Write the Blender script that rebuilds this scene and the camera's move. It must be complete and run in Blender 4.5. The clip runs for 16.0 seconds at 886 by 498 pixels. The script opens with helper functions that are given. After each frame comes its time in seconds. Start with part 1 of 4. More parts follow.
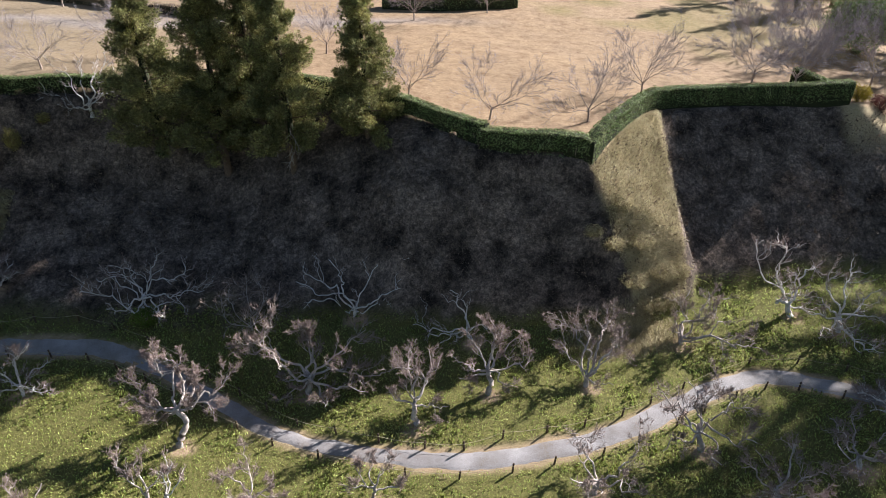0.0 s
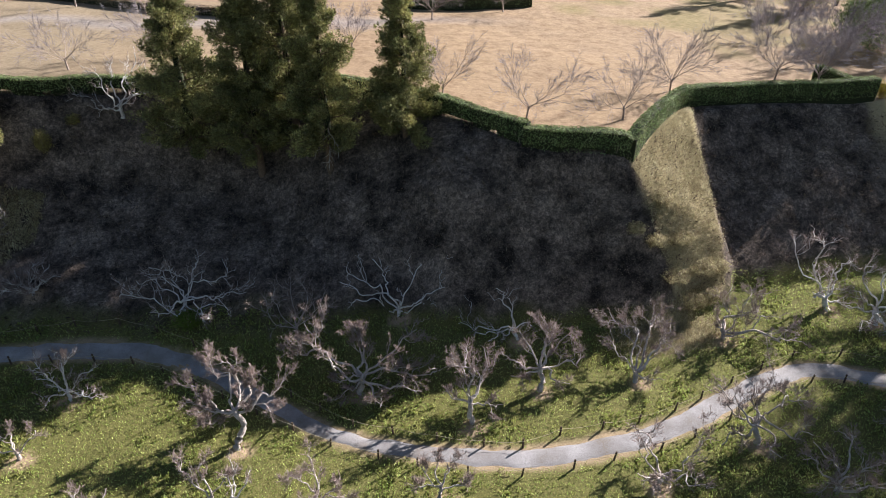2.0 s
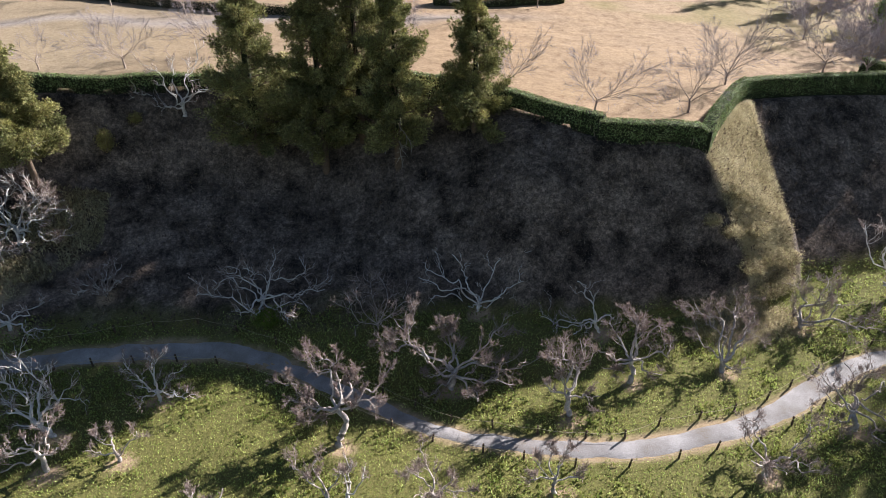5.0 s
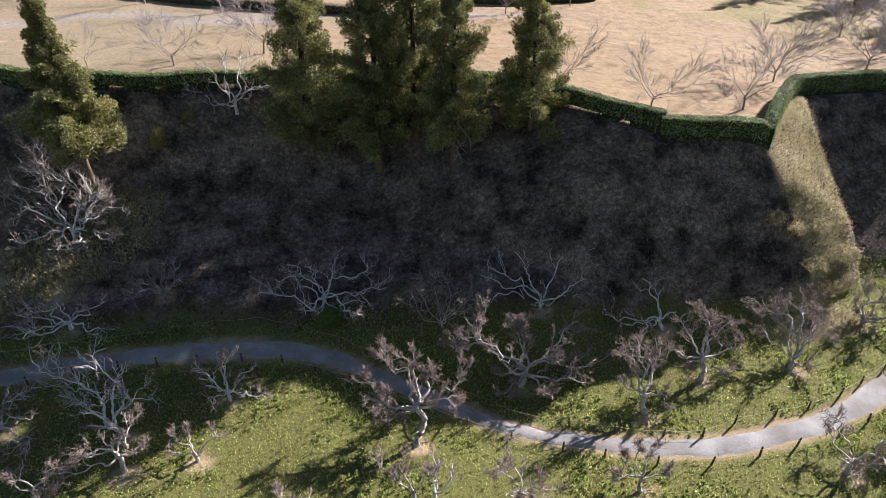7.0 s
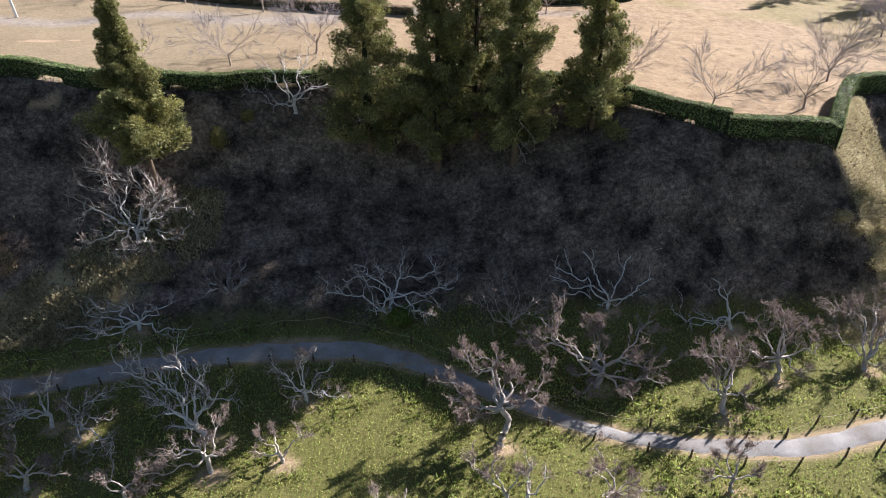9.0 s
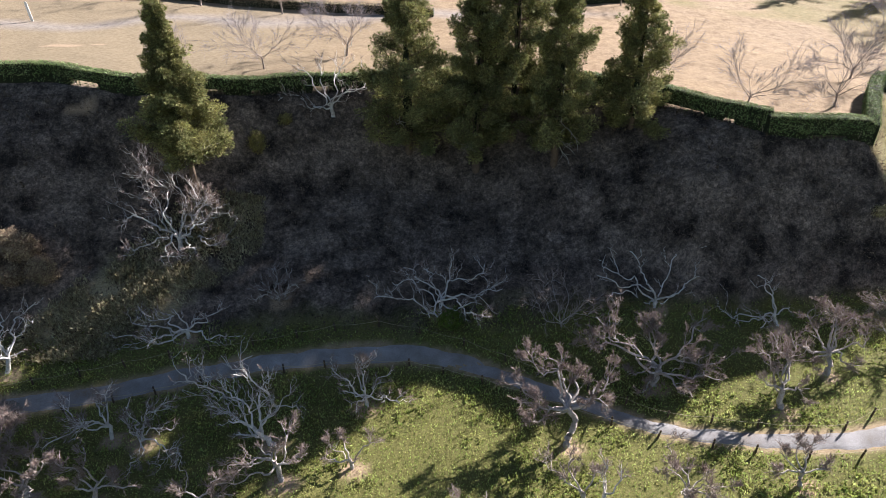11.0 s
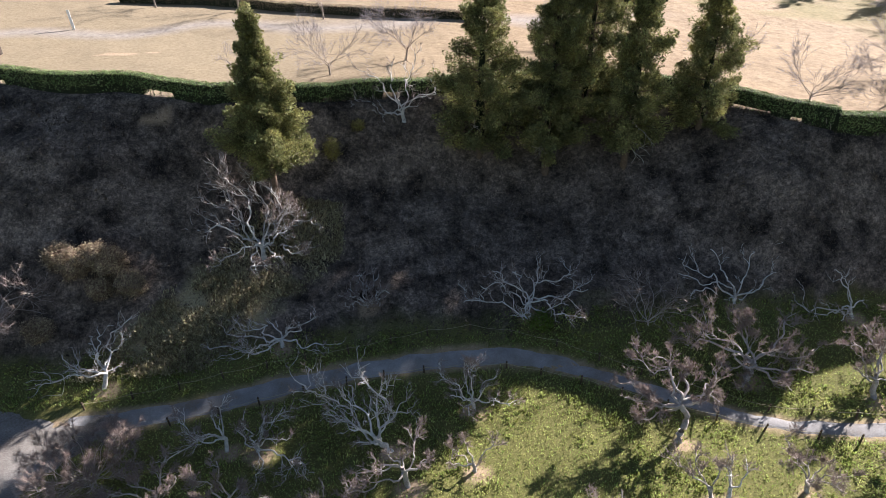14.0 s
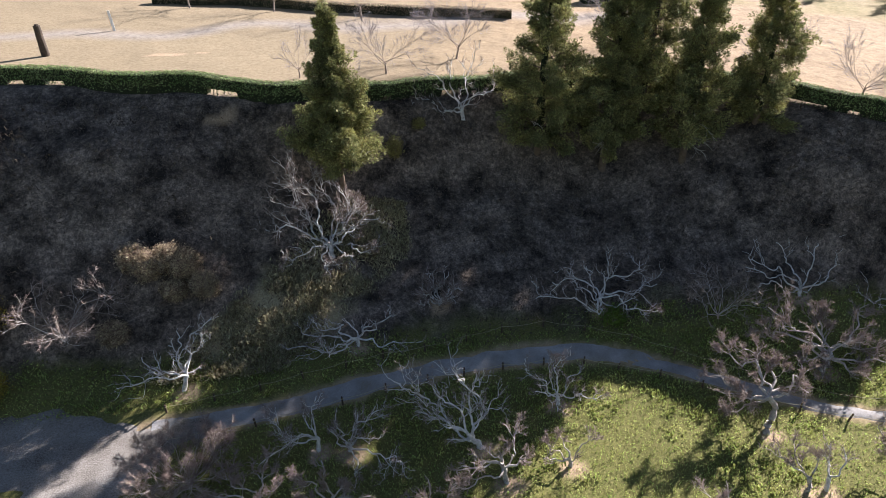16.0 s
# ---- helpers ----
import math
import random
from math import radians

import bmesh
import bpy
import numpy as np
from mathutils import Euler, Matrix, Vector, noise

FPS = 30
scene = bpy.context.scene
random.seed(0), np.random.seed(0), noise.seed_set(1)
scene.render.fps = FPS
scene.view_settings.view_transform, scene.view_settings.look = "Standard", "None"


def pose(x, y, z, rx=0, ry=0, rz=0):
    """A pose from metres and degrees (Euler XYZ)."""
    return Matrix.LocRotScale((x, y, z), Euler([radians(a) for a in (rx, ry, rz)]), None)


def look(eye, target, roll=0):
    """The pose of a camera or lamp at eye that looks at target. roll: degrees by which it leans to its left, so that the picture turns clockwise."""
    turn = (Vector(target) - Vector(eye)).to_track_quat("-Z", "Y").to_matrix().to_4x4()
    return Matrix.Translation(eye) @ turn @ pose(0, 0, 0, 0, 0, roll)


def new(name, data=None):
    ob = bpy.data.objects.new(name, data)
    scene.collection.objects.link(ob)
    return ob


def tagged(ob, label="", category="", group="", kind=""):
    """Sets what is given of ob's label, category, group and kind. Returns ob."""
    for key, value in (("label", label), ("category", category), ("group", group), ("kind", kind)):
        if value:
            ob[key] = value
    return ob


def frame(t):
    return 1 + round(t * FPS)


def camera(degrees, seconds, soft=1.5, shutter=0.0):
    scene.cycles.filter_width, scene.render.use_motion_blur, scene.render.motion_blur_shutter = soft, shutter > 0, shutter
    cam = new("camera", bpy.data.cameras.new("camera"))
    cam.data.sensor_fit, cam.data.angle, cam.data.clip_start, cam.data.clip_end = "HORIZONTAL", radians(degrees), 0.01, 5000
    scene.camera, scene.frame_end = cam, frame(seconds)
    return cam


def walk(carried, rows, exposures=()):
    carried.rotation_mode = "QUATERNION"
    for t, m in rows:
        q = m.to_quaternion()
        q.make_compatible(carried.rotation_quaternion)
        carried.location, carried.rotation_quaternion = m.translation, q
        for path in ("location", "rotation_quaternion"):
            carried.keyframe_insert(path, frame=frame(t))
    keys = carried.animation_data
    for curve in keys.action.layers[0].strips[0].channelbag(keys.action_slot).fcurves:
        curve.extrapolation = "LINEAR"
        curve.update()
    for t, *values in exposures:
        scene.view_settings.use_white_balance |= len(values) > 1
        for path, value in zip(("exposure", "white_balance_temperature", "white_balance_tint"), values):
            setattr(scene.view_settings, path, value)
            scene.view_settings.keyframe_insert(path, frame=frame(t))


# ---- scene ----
cam = camera(70.0, 16.0, soft=0.6)
# seconds, x, y, z, yaw, pitch, roll (right side down: plus)
ROWS = [
    (0.0, 0.0, 0.0, 30.871, 0.0, -31.797, 0.013),
    (0.5, -1.076, 0.005, 30.858, -0.428, -31.797, 0.092),
    (1.0, -2.158, 0.005, 30.843, -0.793, -31.811, 0.143),
    (1.5, -3.244, 0.0, 30.823, -1.171, -31.809, 0.16),
    (2.0, -4.333, -0.012, 30.797, -1.525, -31.801, 0.177),
    (2.5, -5.432, -0.029, 30.758, -1.839, -31.815, 0.178),
    (3.0, -6.548, -0.042, 30.711, -2.083, -31.83, 0.135),
    (3.5, -7.68, -0.042, 30.653, -2.313, -31.827, 0.081),
    (4.0, -8.824, -0.029, 30.589, -2.518, -31.815, 0.041),
    (6.5, -14.83, 0.431, 30.143, -3.314, -31.795, 0.141),
    (7.0, -16.061, 0.525, 30.094, -3.336, -31.789, 0.125),
    (7.5, -17.294, 0.621, 30.051, -3.341, -31.776, 0.116),
    (8.0, -18.528, 0.717, 30.014, -3.338, -31.766, 0.112),
    (8.5, -19.762, 0.815, 29.987, -3.339, -31.761, 0.117),
    (9.0, -20.999, 0.915, 29.969, -3.317, -31.748, 0.107),
    (11.5, -27.114, 1.471, 30.19, -5.771, -31.799, 0.177),
    (12.0, -28.425, 1.578, 30.293, -6.155, -31.833, 0.203),
    (12.5, -29.75, 1.685, 30.393, -6.54, -31.874, 0.18),
    (13.0, -31.097, 1.802, 30.476, -6.943, -31.879, 0.137),
    (13.5, -32.477, 1.935, 30.531, -7.337, -31.845, 0.096),
    (14.0, -33.899, 2.082, 30.551, -7.684, -31.8, 0.05),
    (14.5, -35.36, 2.245, 30.532, -8.013, -31.776, 0.021),
    (15.0, -36.855, 2.427, 30.478, -8.316, -31.762, -0.027),
    (15.5, -38.371, 2.628, 30.4, -8.608, -31.745, -0.075),
    (16.0, -39.895, 2.837, 30.313, -8.893, -31.719, -0.107),
]
# the film grows a little brighter on the way
EXPOSE = [(0.0, 1.5), (4.0, 1.52), (9.0, 1.6), (12.0, 1.72), (16.0, 1.78)]
walk(cam, [(t, pose(x, y, z, 0, 0, yaw) @ pose(0, 0, 0, 90 + pitch, 0, 0) @ pose(0, 0, 0, 0, 0, roll)) for t, x, y, z, yaw, pitch, roll in ROWS], EXPOSE)

# ---- light ----
SUN_AZ, SUN_EL = radians(52.5), radians(27.0)  # azimuth clockwise from +y
world = bpy.data.worlds.new("sky")
scene.world = world
world.use_nodes = True
wt = world.node_tree
sky = wt.nodes.new("ShaderNodeTexSky")
sky.sky_type, sky.sun_disc = "NISHITA", False
sky.sun_elevation, sky.sun_rotation = SUN_EL, SUN_AZ
sky.air_density, sky.dust_density, sky.ozone_density = 1.0, 0.6, 1.2
wt.links.new(sky.outputs["Color"], wt.nodes["Background"].inputs["Color"])
wt.nodes["Background"].inputs["Strength"].default_value = 0.039
sun_data = bpy.data.lights.new("sun", "SUN")
sun_data.energy, sun_data.angle, sun_data.color = 5.5, radians(0.53), (1.0, 0.935, 0.905)
sun = new("sun", sun_data)
sun.matrix_world = look((math.sin(SUN_AZ) * math.cos(SUN_EL) * 90, math.cos(SUN_AZ) * math.cos(SUN_EL) * 90, math.sin(SUN_EL) * 90), (0, 0, 0))

# ---- materials ----


def material(name, colours, scales=(3.0, 40.0), rough=0.9, bump=0.3, spread=0.0, metal=0.0, bump_scale=None, gloss=0.3):
    """Noise-mixed colours at two scales, with fine relief; spread varies the value from island to island."""
    m = bpy.data.materials.new(name)
    m.use_nodes = True
    nt = m.node_tree
    N, L = nt.nodes, nt.links
    bsdf = N["Principled BSDF"]
    bsdf.inputs["Roughness"].default_value, bsdf.inputs["Metallic"].default_value = rough, metal
    bsdf.inputs["Specular IOR Level"].default_value = gloss
    co = N.new("ShaderNodeNewGeometry")
    n1, n2 = N.new("ShaderNodeTexNoise"), N.new("ShaderNodeTexNoise")
    for n, s in ((n1, scales[0]), (n2, scales[1])):
        n.inputs["Scale"].default_value, n.inputs["Detail"].default_value, n.inputs["Roughness"].default_value = s, 4.0, 0.6
        L.new(co.outputs["Position"], n.inputs["Vector"])
    mix = N.new("ShaderNodeMath")
    mix.operation = "MULTIPLY_ADD"
    mix.inputs[1].default_value = 0.5
    half = N.new("ShaderNodeMath")
    half.operation = "MULTIPLY"
    half.inputs[1].default_value = 0.5
    L.new(n1.outputs["Fac"], half.inputs[0])
    L.new(n2.outputs["Fac"], mix.inputs[0])
    L.new(half.outputs[0], mix.inputs[2])
    ramp = N.new("ShaderNodeValToRGB")
    el = ramp.color_ramp.elements
    lo, hi = 0.34, 0.66
    while len(el) < len(colours):
        el.new(0.5)
    for i, c in enumerate(colours):
        el[i].position = lo + (hi - lo) * i / max(1, len(colours) - 1)
        el[i].color = (*c, 1)
    L.new(mix.outputs[0], ramp.inputs[0])
    out = ramp.outputs[0]
    if spread:
        hsv = N.new("ShaderNodeHueSaturation")
        mr = N.new("ShaderNodeMapRange")
        mr.inputs["To Min"].default_value, mr.inputs["To Max"].default_value = 1 - spread, 1 + spread
        L.new(co.outputs["Random Per Island"], mr.inputs["Value"])
        L.new(mr.outputs[0], hsv.inputs["Value"])
        mh = N.new("ShaderNodeMapRange")
        mh.inputs["To Min"].default_value, mh.inputs["To Max"].default_value = 0.5 - spread * 0.06, 0.5 + spread * 0.06
        L.new(co.outputs["Random Per Island"], mh.inputs["Value"])
        L.new(mh.outputs[0], hsv.inputs["Hue"])
        L.new(out, hsv.inputs["Color"])
        out = hsv.outputs[0]
    L.new(out, bsdf.inputs["Base Color"])
    if bump:
        b = N.new("ShaderNodeBump")
        b.inputs["Strength"].default_value, b.inputs["Distance"].default_value = bump, 0.05
        if bump_scale:
            n3 = N.new("ShaderNodeTexNoise")
            n3.inputs["Scale"].default_value, n3.inputs["Detail"].default_value = bump_scale, 5.0
            L.new(co.outputs["Position"], n3.inputs["Vector"])
            L.new(n3.outputs["Fac"], b.inputs["Height"])
        else:
            L.new(n2.outputs["Fac"], b.inputs["Height"])
        L.new(b.outputs[0], bsdf.inputs["Normal"])
    return m


def leafy(name, colours, spread=0.35, through_light=0.25, scales=(1.2, 14.0), rough=0.7):
    """A leaf material: some of the light comes through."""
    m = material(name, colours, scales, rough, 0, spread, gloss=0.2)
    nt = m.node_tree
    bsdf, out = nt.nodes["Principled BSDF"], nt.nodes["Material Output"]
    tr, mx = nt.nodes.new("ShaderNodeBsdfTranslucent"), nt.nodes.new("ShaderNodeMixShader")
    mx.inputs[0].default_value = through_light
    src = bsdf.inputs["Base Color"].links[0].from_socket
    nt.links.new(src, tr.inputs["Color"])
    nt.links.new(bsdf.outputs[0], mx.inputs[1])
    nt.links.new(tr.outputs[0], mx.inputs[2])
    nt.links.new(mx.outputs[0], out.inputs["Surface"])
    return m


# pale lichen; skylight on the shaded trees is also put into this tone
M_BARK = material("lichened_bark", [(0.25, 0.215, 0.195), (0.6, 0.565, 0.55), (0.78, 0.77, 0.765)], (2.5, 30.0), 0.9, 0.6)
# darker twin that keeps sunlit trees from going white
M_BARK_BROWN = material("brown_bark", [(0.18, 0.145, 0.13), (0.4, 0.35, 0.33), (0.6, 0.56, 0.54)], (2.5, 30.0), 0.9, 0.6)
M_TWIG = material("plum_twig", [(0.176, 0.134, 0.122), (0.326, 0.252, 0.231)], (2.0, 20.0), 0.8, 0, 0.25)
M_CHERRY = material("cherry_bark", [(0.217, 0.167, 0.145), (0.406, 0.334, 0.297)], (3.0, 25.0), 0.85, 0.5)
M_CHERRY_TWIG = material("cherry_twig", [(0.196, 0.172, 0.189), (0.27, 0.244, 0.269)], (2.0, 20.0), 0.85, 0, 0.2)
M_CEDAR_BARK = material("cedar_bark", [(0.09, 0.06, 0.045), (0.19, 0.14, 0.105)], (4.0, 30.0), 0.95, 0.7)
M_DEADWOOD = material("dead_branch", [(0.3, 0.27, 0.24), (0.5, 0.47, 0.43)], (4.0, 30.0), 0.9, 0.3)
M_CEDAR = leafy("cedar_needles", [(0.048, 0.06, 0.028), (0.19, 0.19, 0.08), (0.45, 0.4, 0.165)], 0.5, 0.22, (0.5, 9.0), 0.8)
M_HEDGE = leafy("hedge_leaf", [(0.07, 0.115, 0.038), (0.18, 0.235, 0.09), (0.4, 0.43, 0.24)], 0.55, 0.14, rough=0.75)
# near-black, standing for the shade inside hedges and cedar crowns
M_INNER_SHADE = material("inner_shade", [(0.012, 0.018, 0.008), (0.03, 0.035, 0.016)], (3, 20), 0.95, 0.4)
M_SCRUB = leafy("dead_scrub", [(0.143, 0.108, 0.082), (0.352, 0.27, 0.195), (0.572, 0.454, 0.33)], 0.5, 0.4, (0.9, 9.0))
M_POST = material("post_wood", [(0.045, 0.03, 0.022), (0.11, 0.075, 0.055)], (6.0, 40.0), 0.85, 0.4)
M_ROPE = material("rope", [(0.3, 0.26, 0.17), (0.42, 0.37, 0.26)], (8, 60), 0.9, 0.3)


def zone_ground():
    """Earth under grass: green valley, brown bank and straw-coloured lawn, told apart by where they lie."""
    m = bpy.data.materials.new("grassy_earth")
    m.use_nodes = True
    nt = m.node_tree
    N, L = nt.nodes, nt.links
    bsdf = N["Principled BSDF"]
    bsdf.inputs["Roughness"].default_value, bsdf.inputs["Specular IOR Level"].default_value = 0.95, 0.15
    co = N.new("ShaderNodeNewGeometry")

    def noise_of(scale, detail=5.0, rough=0.6):
        n = N.new("ShaderNodeTexNoise")
        n.inputs["Scale"].default_value, n.inputs["Detail"].default_value, n.inputs["Roughness"].default_value = scale, detail, rough
        L.new(co.outputs["Position"], n.inputs["Vector"])
        return n.outputs["Fac"]

    def ramp_of(fac, stops):
        r = N.new("ShaderNodeValToRGB")
        while len(r.color_ramp.elements) < len(stops):
            r.color_ramp.elements.new(0.5)
        for e, (p, c) in zip(r.color_ramp.elements, stops):
            e.position, e.color = p, (*c, 1)
        L.new(fac, r.inputs[0])
        return r.outputs[0]

    def blend(fac, a, b):
        x = N.new("ShaderNodeMix")
        x.data_type = "RGBA"
        L.new(fac, x.inputs["Factor"])
        L.new(a, x.inputs["A"])
        L.new(b, x.inputs["B"])
        return x.outputs["Result"]

    def attr(name):
        a = N.new("ShaderNodeAttribute")
        a.attribute_name = name
        return a.outputs["Fac"]

    fine, mid, big = noise_of(9.0, 6.0, 0.7), noise_of(1.6), noise_of(0.22)
    lumpy = noise_of(3.2, 6.0, 0.75)
    valley = blend(mid, ramp_of(fine, [(0.3, (0.0473, 0.061, 0.0183)), (0.5, (0.115, 0.12, 0.0391)), (0.7, (0.209, 0.194, 0.084))]),
                   ramp_of(fine, [(0.3, (0.0473, 0.0458, 0.0156)), (0.5, (0.111, 0.102, 0.0339)), (0.7, (0.189, 0.158, 0.0732))]))
    clump = noise_of(1.1, 6.0, 0.72)
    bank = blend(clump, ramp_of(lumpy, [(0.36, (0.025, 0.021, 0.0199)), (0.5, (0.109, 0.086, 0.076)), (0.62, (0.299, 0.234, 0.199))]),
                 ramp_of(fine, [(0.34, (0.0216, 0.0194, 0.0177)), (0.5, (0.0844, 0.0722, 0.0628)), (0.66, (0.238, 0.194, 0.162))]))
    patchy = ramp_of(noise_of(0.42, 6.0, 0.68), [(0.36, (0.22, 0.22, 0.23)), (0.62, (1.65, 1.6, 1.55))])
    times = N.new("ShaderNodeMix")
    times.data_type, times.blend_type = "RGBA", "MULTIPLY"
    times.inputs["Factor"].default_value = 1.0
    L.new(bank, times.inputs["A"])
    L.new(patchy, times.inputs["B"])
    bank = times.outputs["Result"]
    lawn = blend(big, ramp_of(lumpy, [(0.3, (0.17, 0.112, 0.0685)), (0.5, (0.281, 0.194, 0.117)), (0.7, (0.391, 0.28, 0.172))]),
                 ramp_of(fine, [(0.3, (0.144, 0.0998, 0.07)), (0.5, (0.246, 0.174, 0.12)), (0.7, (0.332, 0.243, 0.172))]))
    mottle = ramp_of(noise_of(0.9, 6.0, 0.7), [(0.36, (0.74, 0.7, 0.66)), (0.5, (0.98, 0.99, 0.97)), (0.64, (1.12, 1.15, 1.12))])
    speck = N.new("ShaderNodeMix")
    speck.data_type, speck.blend_type = "RGBA", "MULTIPLY"
    speck.inputs["Factor"].default_value = 1.0
    L.new(lawn, speck.inputs["A"])
    L.new(mottle, speck.inputs["B"])
    lawn = speck.outputs["Result"]
    # worn grass, its grey-lilac also carrying the shade of far trees
    worn_shade = ramp_of(mid, [(0.35, (0.2, 0.178, 0.17)), (0.65, (0.31, 0.275, 0.26))])
    # olive tone of the grass, darkened for the shade under the grove
    olive_shade = ramp_of(mid, [(0.35, (0.12, 0.108, 0.036)), (0.65, (0.216, 0.166, 0.072))])
    lawn = blend(attr("cream"), lawn, ramp_of(lumpy, [(0.32, (0.163, 0.127, 0.0859)), (0.5, (0.233, 0.189, 0.13)), (0.68, (0.273, 0.228, 0.162))]))
    lawn = blend(attr("worn_shade"), lawn, worn_shade)
    lawn = blend(attr("olive_shade"), lawn, olive_shade)
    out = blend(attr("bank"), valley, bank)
    # straw tone, lightened for ground that the sun strikes
    sun_straw = ramp_of(fine, [(0.3, (0.24, 0.185, 0.105)), (0.52, (0.42, 0.345, 0.205)), (0.72, (0.56, 0.48, 0.31))])
    out = blend(attr("sun_straw"), out, sun_straw)
    out = blend(attr("lawn"), out, lawn)
    out = blend(attr("bare"), out, ramp_of(fine, [(0.3, (0.24, 0.165, 0.11)), (0.7, (0.48, 0.36, 0.26))]))
    L.new(out, bsdf.inputs["Base Color"])
    b = N.new("ShaderNodeBump")
    b.inputs["Strength"].default_value, b.inputs["Distance"].default_value = 0.5, 0.1
    L.new(fine, b.inputs["Height"])
    L.new(b.outputs[0], bsdf.inputs["Normal"])
    return m


M_GROUND = zone_ground()
M_EARTHY = material("earthy_gravel", [(0.0702, 0.0577, 0.0484), (0.148, 0.131, 0.121), (0.211, 0.193, 0.183), (0.296, 0.277, 0.273)], (0.3, 11.0), 0.95, 0.8)
M_GRAVEL = material("gravel", [(0.162, 0.126, 0.0957), (0.191, 0.18, 0.18), (0.259, 0.25, 0.257), (0.369, 0.361, 0.371)], (0.55, 34.0), 0.95, 0.6)

# ---- plain numbers of the land ----
LATTICE = np.random.RandomState(7).rand(256, 256)


def bumps(x, y, size, seed=0):
    """Smooth value noise from -1 to 1, with lumps about size metres across."""
    u, v = np.asarray(x, float) / size + 17.3 * seed, np.asarray(y, float) / size + 9.1 * seed
    i, j = np.floor(u).astype(int), np.floor(v).astype(int)
    fu, fv = u - i, v - j
    fu, fv = fu * fu * (3 - 2 * fu), fv * fv * (3 - 2 * fv)
    a, b = LATTICE[i % 256, j % 256], LATTICE[(i + 1) % 256, j % 256]
    c, d = LATTICE[i % 256, (j + 1) % 256], LATTICE[(i + 1) % 256, (j + 1) % 256]
    return 2 * ((a * (1 - fu) + b * fu) * (1 - fv) + (c * (1 - fu) + d * fu) * fv) - 1


# the bank's section at stations along x: valley edge, toe, lower and upper face, crest (y, z each)
STATION_X = [-90, -62, -53, -44, -36, -27, -20, -10, -2, 3, 15]
EDGE = ([33, 33, 33, 33, 33, 33.5, 34, 33, 33, 33, 33], [0.2, 0.2, 0.2, 0.2, 0.3, 0.3, 0.3, 0.3, 0.2, 0.2, 0.2])
TOE = ([38.0, 38.0, 37.6, 36.8, 37.2, 37.6, 38, 37.5, 37, 37, 37], [1.3, 1.4, 1.4, 1.1, 1.3, 1.6, 1.8, 1.2, 1.0, 1.0, 1.0])
LOWER = ([42.0, 41.6, 41.3, 43.0, 44, 43.5, 43, 41.5, 39.3, 39, 39], [5.7, 5.7, 5.6, 4.3, 4.2, 4.0, 3.2, 3.2, 4.4, 4.5, 4.5])
UPPER = ([49, 48.5, 47.9, 48, 49, 49.2, 48.5, 45.5, 43.0, 41.6, 41.2], [12, 12.2, 11.9, 9.4, 7.6, 6.8, 5.4, 7.2, 9.2, 8.6, 8.2])
CREST = ([57, 55.0, 52.8, 50.8, 53.0, 54.1, 55.6, 53.6, 47.9, 44.4, 43.7], [15.3, 15.3, 15.2, 14.5, 13.4, 13.2, 12.8, 12.5, 12.5, 12.3, 11.9])


def smooth_at(x, xs, vs):
    """Values at stations, carried between them without kinks."""
    xs, vs = np.array(xs, float), np.array(vs, float)
    k = np.clip(np.searchsorted(xs, x) - 1, 0, len(xs) - 2)
    h = np.clip((x - xs[k]) / (xs[k + 1] - xs[k]), 0, 1)
    s = h * h * (3 - 2 * h) * 0.5 + h * 0.5
    return vs[k] * (1 - s) + vs[k + 1] * s


def lawn_height(x, y):
    z = 12.3 - 0.047 * (x - 10) + 0.02 * (y - 50)
    z = np.where(z > 14.4, 14.4 + (z - 14.4) * 0.45, z)
    return np.clip(z, 10.5, 16.5)


def section(y, ys, zs, x):
    """Height along one section of the bank."""
    z = np.full_like(y, 0.0) + 0.2
    for i in range(len(ys) - 1):
        h = np.clip((y - ys[i]) / (ys[i + 1] - ys[i]), 0, 1)
        z = np.where(y > ys[i], zs[i] * (1 - h) + zs[i + 1] * h, z)
    back = np.clip((y - ys[-1] - 0.6) / 2.5, 0, 1)
    return np.where(y > ys[-1], zs[-1] * (1 - back) + lawn_height(x, y) * back, z)


